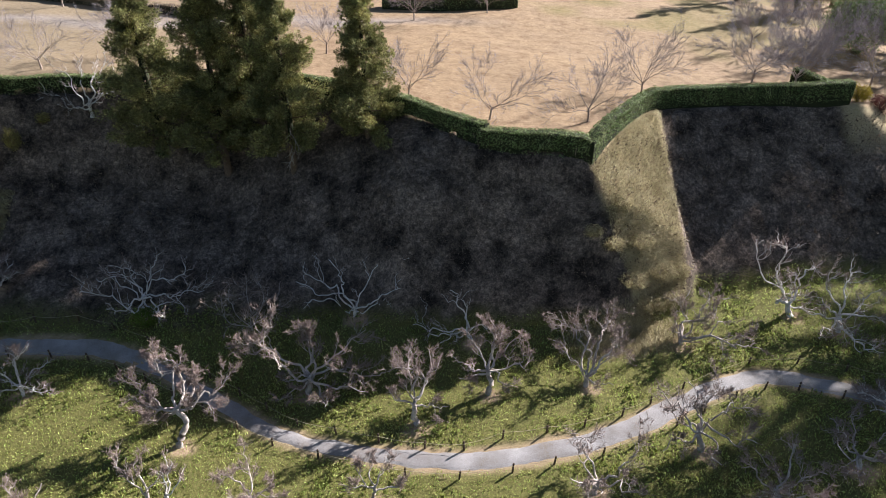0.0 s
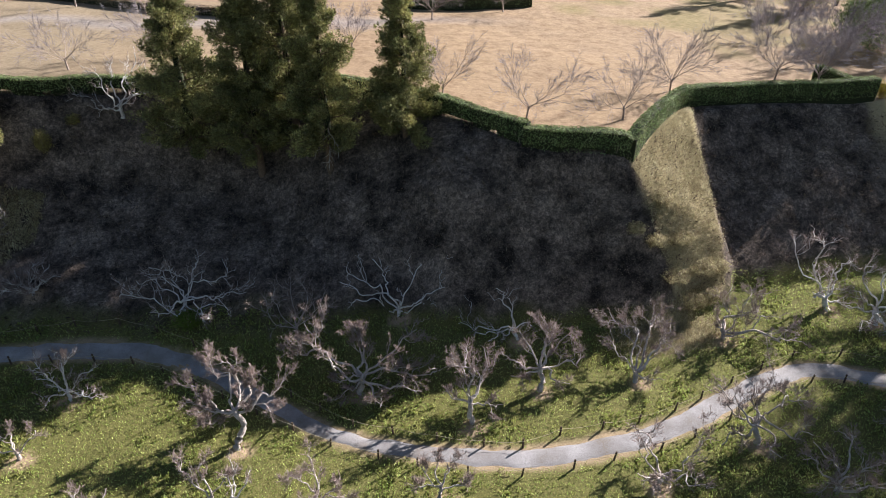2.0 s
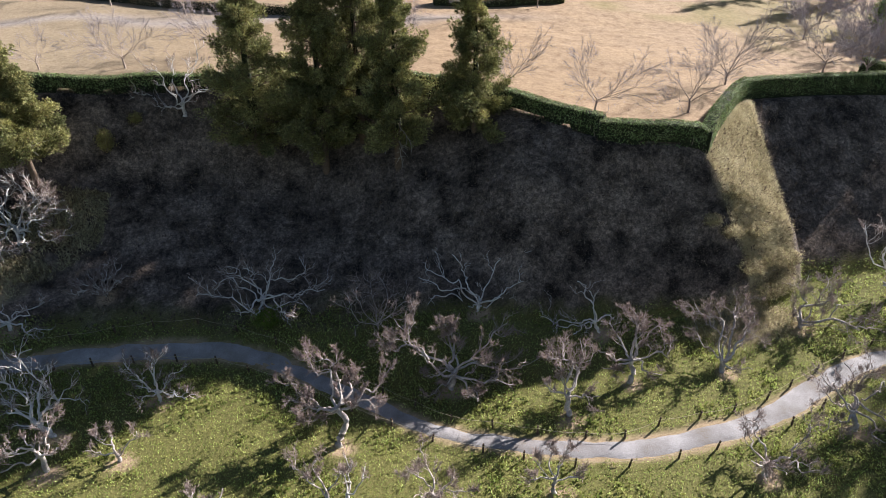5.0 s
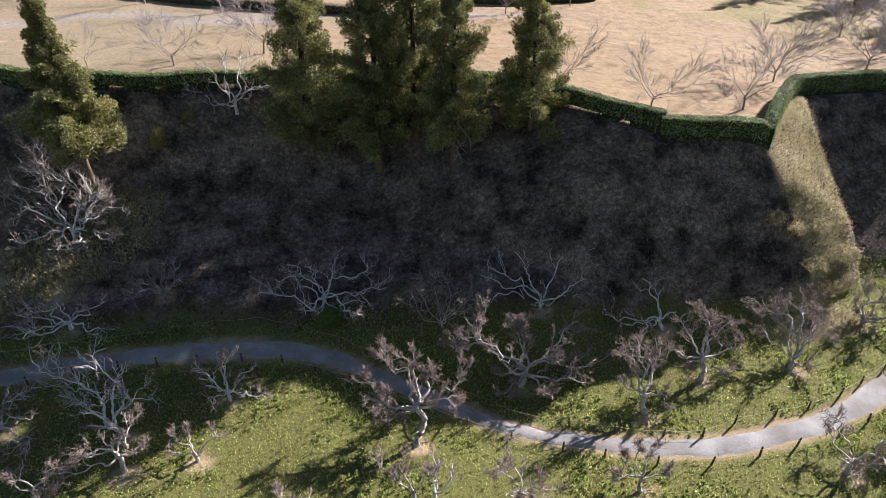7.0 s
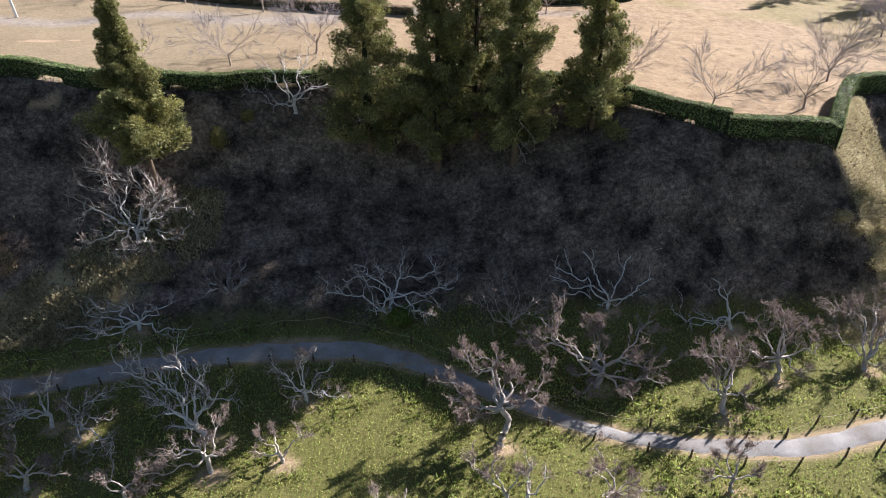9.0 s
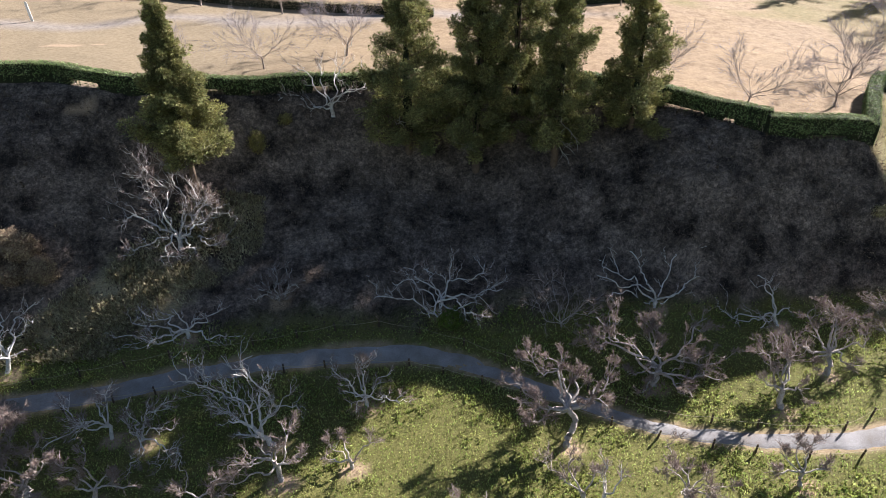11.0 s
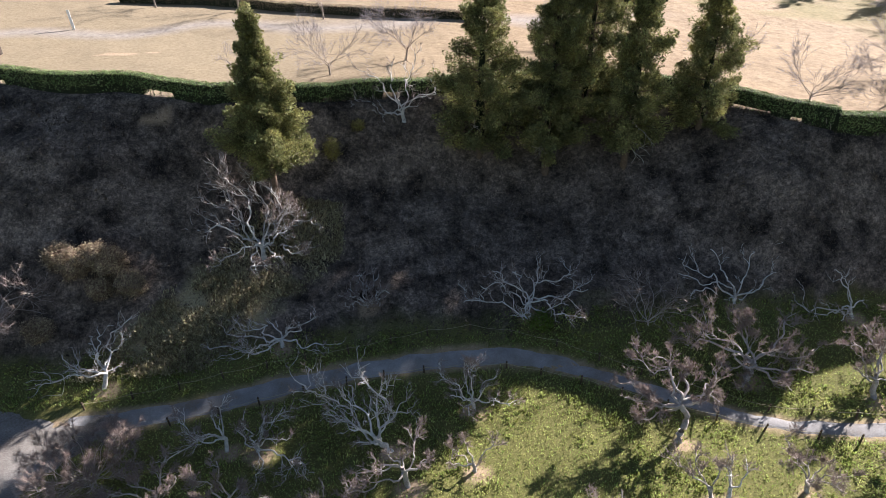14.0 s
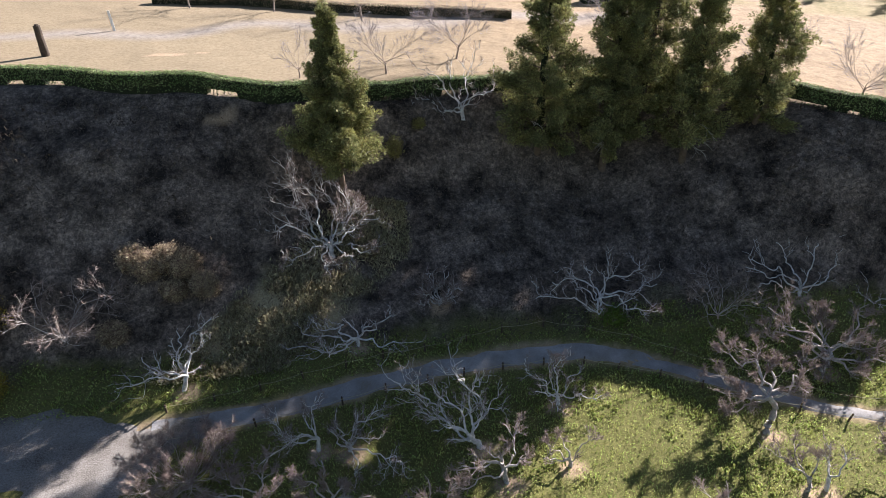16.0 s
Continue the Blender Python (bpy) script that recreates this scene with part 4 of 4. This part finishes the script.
def hedge(line, height, width, label, name="hedge", density=190, rise=0.0, foot=-0.8, gaps=0.0, leaf=None):
    """A clipped hedge: solid core, near-black for the shade inside, and a skin of small leaves."""
    rng = np.random.RandomState(int(abs(line[0][0]) * 10) + 3)
    c = curve_through(line, 0.35)
    side = sideways(c)
    ob = new(name)
    tagged(ob, label, "hedge")
    g = land(c[:, 0], c[:, 1], False) + (np.linspace(*rise, len(c)) if isinstance(rise, tuple) else rise)
    h = height + bumps(c[:, 0], c[:, 1], 2.2, 41) * 0.07
    prof = [(-0.42, 0.0), (-0.45, 0.5), (-0.43, 0.92), (-0.3, 0.97), (0.3, 0.97), (0.43, 0.92), (0.45, 0.5), (0.42, 0.0)]
    feet = np.where(bumps(c[:, 0], c[:, 1], 1.1, 43) > 0.3, gaps, foot) if gaps else np.full(len(c), foot)
    V, Fc = [], []
    for i in range(len(c)):
        for o, z in prof:
            V.append((c[i, 0] + side[i, 0] * o * width, c[i, 1] + side[i, 1] * o * width, g[i] + (z * h[i] if z else feet[i])))
    m = len(prof)
    for i in range(len(c) - 1):
        for k in range(m):
            Fc.append((i * m + k, i * m + (k + 1) % m, (i + 1) * m + (k + 1) % m, (i + 1) * m + k))
    Fc += [tuple(range(m)), tuple(range(len(V) - 1, len(V) - m - 1, -1))]
    link("core", V, Fc, M_INNER_SHADE, ob, smooth=False)
    length = np.linalg.norm(np.diff(c[:, :2], axis=0), axis=1).sum()
    if gaps:
        stems = []
        for k in range(len(c)):
            o = rng.normal(0, 0.15)
            p, rr, _ = stroke(rng, (c[k, 0] + side[k, 0] * o, c[k, 1] + side[k, 1] * o, g[k] - 0.3), (rng.normal(0, 0.15), rng.normal(0, 0.15), 1), 1.1, 0.03, 0.02, 4, 0.1)
            stems.append((p, rr))
        v, f = tubes(stems, lambda q: 5)
        tagged(link("stem", v, f, M_CHERRY, ob), kind="stuff")
    n = int(length * (2 * height + width) * density)
    s = rng.rand(n) * (len(c) - 1)
    i = s.astype(int)
    t = s - i
    per = 2 * height + width
    u = rng.rand(n) * per
    o = np.where(u < height, -0.47 * width, np.where(u < height + width, u - height - width / 2, 0.47 * width))
    z = np.where(u < height, u, np.where(u < height + width, height, per - u))
    low = z < 0.45
    keep = ~(low & (rng.rand(n) < (0.75 if gaps else 0.55)))
    norm = np.where(u < height, -1.0, np.where(u < height + width, 0.0, 1.0))
    pos = c[i, :2] * (1 - t)[:, None] + c[i + 1, :2] * t[:, None]
    sd = side[i]
    hh = (h[i] / height)
    P = np.stack([pos[:, 0] + sd[:, 0] * o, pos[:, 1] + sd[:, 1] * o, g[i] * (1 - t) + g[i + 1] * t + z * hh], 1) + rng.normal(0, 0.035, (n, 3))
    O = np.stack([sd[:, 0] * norm, sd[:, 1] * norm, (norm == 0) * 1.0 + 0.2], 1)
    v, f = shell_leaves(rng, P[keep], O[keep] + np.array([0.2, 0.15, 0.15]), rng.uniform(0.09, 0.16, int(keep.sum())), 0.28, 0.75)
    tagged(link("foliage", v, f, leaf or M_HEDGE, ob, smooth=False), kind="stuff")
    return ob


hedge(HEDGE_WEST, 1.35, 0.9, "long clipped evergreen hedge along the crest of the bank", gaps=0.4)
hedge(HEDGE_MID, 1.6, 0.9, "clipped evergreen hedge along the crest behind the cedars", gaps=0.35)
hedge(HEDGE_NOSE, 1.7, 1.1, "clipped evergreen hedge across the nose of the bank", rise=-0.3, gaps=0.3)
hedge(HEDGE_EAST, 1.7, 1.0, "clipped evergreen hedge curving along the crest", rise=(-0.3, 0.45))
hedge(HEDGE_BACK, 1.7, 1.0, "clipped evergreen hedge running back from the crest")
hedge([(-8, 87.5), (-2, 88.2), (4, 89.5), (10, 92)], 1.5, 1.4, "far clipped evergreen hedge across the lawn", density=70)
hedge([(-62, 88.5), (-50, 86.5), (-40, 82.5), (-30, 80), (-20, 78)], 1.0, 1.2, "low brownish hedge along the back of the lawn", density=170, leaf=M_SCRUB)

# ---- fence of low posts and ropes on both sides of the footpath ----


def post(x, y, height, tilt):
    ob = new("fence_post")
    ob.location = (x, y, land_at(x, y))
    ob.rotation_euler = (tilt[0], tilt[1], 0)
    tagged(ob, "short dark brown round wooden fence post beside the path", "post", "fence posts along the path")
    bm = bmesh.new()
    bmesh.ops.create_cone(bm, cap_ends=True, segments=12, radius1=0.064, radius2=0.058, depth=height + 0.2, matrix=Matrix.Translation((0, 0, height / 2 - 0.1)))
    top = [e for e in bm.edges if all(v.co.z > height - 0.01 for v in e.verts)]
    bmesh.ops.bevel(bm, geom=top, offset=0.018, segments=2, affect="EDGES")
    part("shaft", bm, M_POST, ob)
    bm = bmesh.new()
    bmesh.ops.create_cone(bm, cap_ends=True, segments=12, radius1=0.068, radius2=0.068, depth=0.04, matrix=Matrix.Translation((0, 0, height * 0.74)))
    part("rope_loop", bm, M_ROPE, ob, "pale rope wound round the post")
    return ob


def fence_row(offsets, start, seed, stop=92.0):
    """Posts every 2.8 m beside the path, joined by a slack rope."""
    rng = np.random.RandomState(seed)
    arc = np.concatenate([[0], np.cumsum(np.linalg.norm(np.diff(PATH[:, :2], axis=0), axis=1))])
    side = sideways(PATH)
    spots = []
    s = start
    while s < stop:
        k = min(np.searchsorted(arc, s), len(PATH) - 1)
        o = np.interp(s, *offsets)
        x, y = PATH[k, 0] + side[k, 0] * o, PATH[k, 1] + side[k, 1] * o
        h = rng.uniform(0.66, 0.78)
        post(x, y, h, rng.normal(0, 0.05, 2))
        spots.append((x, y, land_at(x, y) + h * 0.74))
        s += 2.8 + rng.normal(0, 0.08)
    line = []
    for a, b in zip(spots, spots[1:]):
        for t in (0, 0.2, 0.4, 0.6, 0.8):
            line.append([a[0] + (b[0] - a[0]) * t, a[1] + (b[1] - a[1]) * t, a[2] + (b[2] - a[2]) * t - 0.14 * 4 * t * (1 - t)])
    line.append(list(spots[-1]))
    v, f = tubes([(np.array(line), np.full(len(line), 0.013))], lambda q: 5)
    tagged(link("rope", v, f, M_ROPE), "thin pale rope slung between the fence posts", "rope", "ropes along the path")


fence_row(([0, 9, 18, 26, 32, 48, 57, 60, 68, 77, 82, 92], [1.45, 1.8, 1.65, 2.2, 1.35, 1.07, 0.75, 1.5, 1.05, 1.0, 1.9, 2.4]), 0.6, 301)
fence_row(([0, 12, 26, 31, 35, 46, 55, 61, 69, 77, 83, 92], [-1.15, -0.85, -0.85, -1.1, -1.3, -0.8, -1.4, -1.0, -1.2, -1.25, -0.95, -0.95]), 0.6, 302)

# ---- small things on the lawn and among the hedges ----
M_LOG = material("dark_log", [(0.04, 0.03, 0.025), (0.1, 0.075, 0.06)], (3, 25), 0.9, 0.6)
M_WHITE = material("white_paint", [(0.7, 0.7, 0.68), (0.82, 0.82, 0.8)], (3, 30), 0.5, 0.1)


def log_post(x, y):
    ob = new("log_post")
    ob.location = (x, y, land_at(x, y))
    tagged(ob, "stout dark weathered log standing upright in the lawn", "post")
    bm = bmesh.new()
    bmesh.ops.create_cone(bm, cap_ends=True, segments=14, radius1=0.36, radius2=0.29, depth=2.9, matrix=Matrix.Translation((0, 0, 1.3)))
    bmesh.ops.bevel(bm, geom=[e for e in bm.edges if all(v.co.z > 2.7 for v in e.verts)], offset=0.12, segments=3, affect="EDGES")
    bmesh.ops.subdivide_edges(bm, edges=[e for e in bm.edges if abs(e.verts[0].co.z - e.verts[1].co.z) > 1], cuts=5)
    for v in bm.verts:
        v.co += noise.noise_vector(v.co * 1.6) * 0.05
    part("trunk", bm, M_LOG, ob)


def marker(x, y):
    ob = new("marker_post")
    ob.location = (x, y, land_at(x, y))
    ob.rotation_euler = (0, -0.06, 0.3)
    tagged(ob, "slim white square marker post standing in the lawn", "post")
    bm = bmesh.new()
    bmesh.ops.create_cube(bm, size=1, matrix=Matrix.Translation((0, 0, 0.9)) @ Matrix.Diagonal((0.26, 0.16, 2.1, 1)))
    bmesh.ops.bevel(bm, geom=bm.edges[:], offset=0.02, segments=2, affect="EDGES")
    part("shaft", bm, M_WHITE, ob)


log_post(-66.4, 65.6)
marker(-63.0, 74.9)


def leafy_bush(x, y, radius, height, mat, label, seed, count=500, name="bush", leaf=0.12):
    rng = np.random.RandomState(seed)
    ob = new(name)
    ob.location = (x, y, land_at(x, y))
    tagged(ob, label, "bush", "bushes")
    wood, cs, os_ = [], [], []
    for i in range(9):
        a, r = i * 0.7 + rng.rand(), rng.uniform(0.3, 0.9)
        p, rr, dd = stroke(rng, (0, 0, -0.05), (math.cos(a) * r * radius, math.sin(a) * r * radius, height * 0.8), height * rng.uniform(0.7, 1.0), 0.03, 0.008, 5, 0.15)
        wood.append((p, rr))
    while len(cs) < count:
        d = unit(rng.normal(0, 1, 3))
        lump = 1 + 0.25 * math.sin(d[0] * 5 + seed) * math.cos(d[1] * 6) + rng.normal(0, 0.08)
        q = rng.uniform(0.5, 1.0) ** 0.5 * lump
        c = np.array([d[0] * radius * q, d[1] * radius * q, height * 0.5 + d[2] * height * 0.5 * q])
        if c[2] > 0.03:
            cs.append(c)
            os_.append(d)
    v, f = tubes(wood, lambda q: 5)
    tagged(link("stem", v, f, M_CHERRY, ob), kind="stuff")
    cs, os_ = np.repeat(np.array(cs), 5, axis=0), np.repeat(np.array(os_), 5, axis=0)
    v, f = shell_leaves(rng, cs + rng.normal(0, leaf, cs.shape), os_, rng.uniform(0.7, 1.4, len(cs)) * leaf, 0.28, 0.6)
    tagged(link("foliage", v, f, mat, ob, smooth=False), kind="stuff")
    return ob


M_GRASS = leafy("green_grass", [(0.135, 0.194, 0.0463), (0.308, 0.365, 0.102), (0.54, 0.543, 0.202)], 0.45, 0.42, (0.7, 9.0))
M_WEED = leafy("green_weed", [(0.12, 0.152, 0.0414), (0.248, 0.285, 0.0828), (0.442, 0.442, 0.175)], 0.45, 0.45, (0.7, 9.0), 0.5)
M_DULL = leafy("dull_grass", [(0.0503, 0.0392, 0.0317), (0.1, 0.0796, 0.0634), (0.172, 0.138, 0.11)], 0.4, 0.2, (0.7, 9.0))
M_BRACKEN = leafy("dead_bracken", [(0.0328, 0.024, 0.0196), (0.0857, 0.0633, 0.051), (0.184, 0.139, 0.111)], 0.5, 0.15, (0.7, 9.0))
M_BRUSH = leafy("dry_brush", [(0.12, 0.108, 0.06), (0.312, 0.264, 0.156), (0.552, 0.48, 0.312)], 0.5, 0.35, (0.9, 9.0))
# dry grass lightened for the sunny nose and the sunny band
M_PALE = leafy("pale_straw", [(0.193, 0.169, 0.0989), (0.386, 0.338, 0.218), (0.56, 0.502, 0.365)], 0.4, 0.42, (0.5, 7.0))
M_YELLOW = leafy("yellow_leaf", [(0.14, 0.12, 0.02), (0.26, 0.2, 0.03), (0.36, 0.28, 0.06)], 0.3, 0.3)
M_RED = leafy("red_leaf", [(0.07, 0.02, 0.02), (0.16, 0.045, 0.04)], 0.3, 0.2)
M_OLIVE = leafy("olive_leaf", [(0.126, 0.126, 0.054), (0.27, 0.234, 0.09), (0.432, 0.36, 0.162)], 0.35, 0.25)
M_FRESH = leafy("fresh_leaf", [(0.06, 0.1, 0.015), (0.12, 0.17, 0.03), (0.2, 0.24, 0.05)], 0.35, 0.3)
leafy_bush(38.6, 57.3, 0.9, 1.5, M_YELLOW, "rounded yellow-leaved bush beside the hedge", 401)
leafy_bush(41.2, 57.4, 1.2, 1.3, M_RED, "low dark red bush beside the hedge", 402)
leafy_bush(-64.9, 39.3, 1.7, 4.2, M_YELLOW, "tall yellow-leaved shrub beside the gravel track", 403, 1500)
leafy_bush(-63.9, 36.0, 1.3, 2.8, M_YELLOW, "yellow-leaved shrub beside the gravel track", 404, 900)
leafy_bush(-22.0, 37.0, 0.9, 1.0, M_FRESH, "low fresh green bush beside the rope fence", 405, 350)
leafy_bush(-36.4, 50.3, 0.6, 1.8, M_OLIVE, "pale olive bush on the bank", 406, 420)
leafy_bush(-34.2, 51.9, 0.45, 0.6, M_OLIVE, "low pale olive bush on the bank", 407, 260)
for x, y, r, h, seed in ((-55.2, 42.2, 1.0, 1.9, 421), (-54.2, 41.6, 0.9, 2.3, 422), (-53.0, 41.9, 1.0, 1.8, 423), (-51.8, 41.6, 1.0, 2.2, 424), (-50.6, 40.8, 0.9, 1.9, 425), (-52.6, 40.6, 0.8, 1.4, 426), (-56.6, 39.0, 0.9, 1.4, 427)):
    leafy_bush(x, y, r, h, M_SCRUB, "tall thicket of dead tan-leaved scrub on the bank", seed, 1100, "thicket", 0.13)
for x, y, r, h, seed in ((15.7, 38.6, 1.2, 0.9, 431), (14.2, 39.1, 1.1, 0.8, 432), (17.1, 39.4, 1.0, 0.9, 433), (12.6, 40.2, 0.8, 0.7, 434), (16.6, 40.2, 1.2, 0.9, 435), (11.2, 40.6, 0.6, 0.7, 436), (18.3, 40.8, 0.9, 0.9, 437), (14.9, 41.0, 1.1, 0.8, 438), (13.4, 42.3, 0.8, 0.7, 439)):
    leafy_bush(x, y, r, h, M_BRUSH, "low mound of dry olive-brown brush on the nose", seed, 420, "brush", 0.1)
leafy_bush(50.0, 78.0, 4.2, 7.0, M_HEDGE, "large round evergreen at the back of the grove", 408, 4200, "evergreen_tree", 0.2)
leafy_bush(46.5, 57.0, 2.0, 2.0, M_OLIVE, "spreading olive bush at the end of the bank", 409, 800)

# ---- grass, weeds and litter ----


def scatter(name, label, category, count, box, keep, size, mat, seed, up=1.0, width=0.08, per=1, flat=0.0, heap=0.0):
    """Tufts over a stretch of land, where keep(x, y, z) says so."""
    rng = np.random.RandomState(seed)
    x, y = rng.uniform(box[0], box[1], count), rng.uniform(box[2], box[3], count)
    z = land(x, y)
    k = keep(x, y, z, rng.rand(count))
    x, y, z = x[k], y[k], z[k]
    e = 0.3
    nx, ny = -(land(x + e, y) - z) / e, -(land(x, y + e) - z) / e
    O = np.stack([nx * 0.6, ny * 0.6, np.ones_like(nx) * up], 1)
    O /= np.linalg.norm(O, axis=1, keepdims=True)
    s = rng.uniform(size[0], size[1], len(x))
    v, f = sprays(rng, np.stack([x, y, z + 0.02 + heap * np.clip(bumps(x, y, 0.9, 59), 0, 1)], 1), O, s, per, flat, width)
    return tagged(link(name, v, f, mat, smooth=False), label, category, kind="stuff")


def in_valley(x, y, z, r):
    toe = np.hypot((x - 13.8 - (y - 36.4) * 0.8) / 4.2, (y - 36.4) / 1.7) < 0.5 + 0.8 * r
    low = (land(x, y, False) < 1.7 + bumps(x, y, 2.0, 51) * 0.5)
    # keeps green grass off the band painted pale for the sun
    gap = (np.abs((x + 42.7) * 0.652 - (y - 42.2) * 0.757) < 2.6) & (y > 37.2 + r)
    return low & ~toe & ~gap & (off_path(x, y) > 0.15 + 0.3 * r) & ((x > -52.0) | (y > 34.2) | (x < -60.6) & (y < 28.6))


def weedy(x, y, z, r):
    return in_valley(x, y, z, r) & (bumps(x, y, 3.5, 52) + bumps(x, y, 1.1, 53) * 0.6 > 0.25 - 0.4 * r)


def on_bank(x, y, z, r):
    s = land(x, y, False)
    return (s > 1.0 + r * 0.6) & (s < lawn_height(x, y) - 0.25) & (bumps(x, y, 1.4, 54) > -0.9 + 0.6 * r)


scatter("grass", "green grass and clover covering the valley floor", "grass", 240000, (-70, 46, 17, 44), in_valley, (0.08, 0.2), M_GRASS, 501, width=0.13)
scatter("weeds", "broad-leaved green weeds among the grass", "weeds", 42000, (-70, 46, 17, 44), weedy, (0.1, 0.24), M_WEED, 502, flat=0.05, width=0.24, per=4, heap=0.12)
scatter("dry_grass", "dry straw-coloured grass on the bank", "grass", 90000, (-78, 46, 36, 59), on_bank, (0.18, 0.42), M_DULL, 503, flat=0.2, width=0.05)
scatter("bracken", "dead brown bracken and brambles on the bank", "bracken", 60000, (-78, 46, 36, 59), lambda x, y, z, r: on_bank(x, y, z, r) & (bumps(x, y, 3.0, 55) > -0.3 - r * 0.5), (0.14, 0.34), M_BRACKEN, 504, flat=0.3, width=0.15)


# the nose's sunlit face and toe, where the lightened grass is laid
def on_nose(x, y, z, r):
    toe = np.hypot((x - 13.8 - (y - 36.4) * 0.8) / 4.2, (y - 36.4) / 1.7) < 0.5 + 0.8 * r
    return toe | (x > 10.1 + (45.8 - y) * 0.55 + bumps(x, y, 1.6, 57) * 0.7) & (x < 18.9) & (land(x, y, False) > 1.0) & (y < np.interp(x, [11.5, 13.2, 15.2, 17.2, 19.5], [44.2, 46.6, 49.6, 52.2, 54.0]))


scatter("pale_grass", "long straw grass, made paler for the sun on that side of the nose", "grass", 260000, (8, 20.5, 34.5, 55), on_nose, (0.1, 0.28), M_PALE, 506, up=2.0, width=0.06)


# the band of sun, where pale litter brightens the bank
def in_sun_band(x, y, z, r):
    return (np.abs((x + 42.7) * 0.652 - (y - 42.2) * 0.757) < 3.0 - 1.2 * r) & (y < 47.6) & (bumps(x, y, 1.3, 58) > -0.6 + r)


scatter("sunlit_litter", "tan dead grass and fallen leaves, lightened along the sunny band at the foot of the bank", "leaf litter", 190000, (-56, -36, 36.0, 48), in_sun_band, (0.16, 0.4), M_PALE, 507, up=2.4, width=0.12)
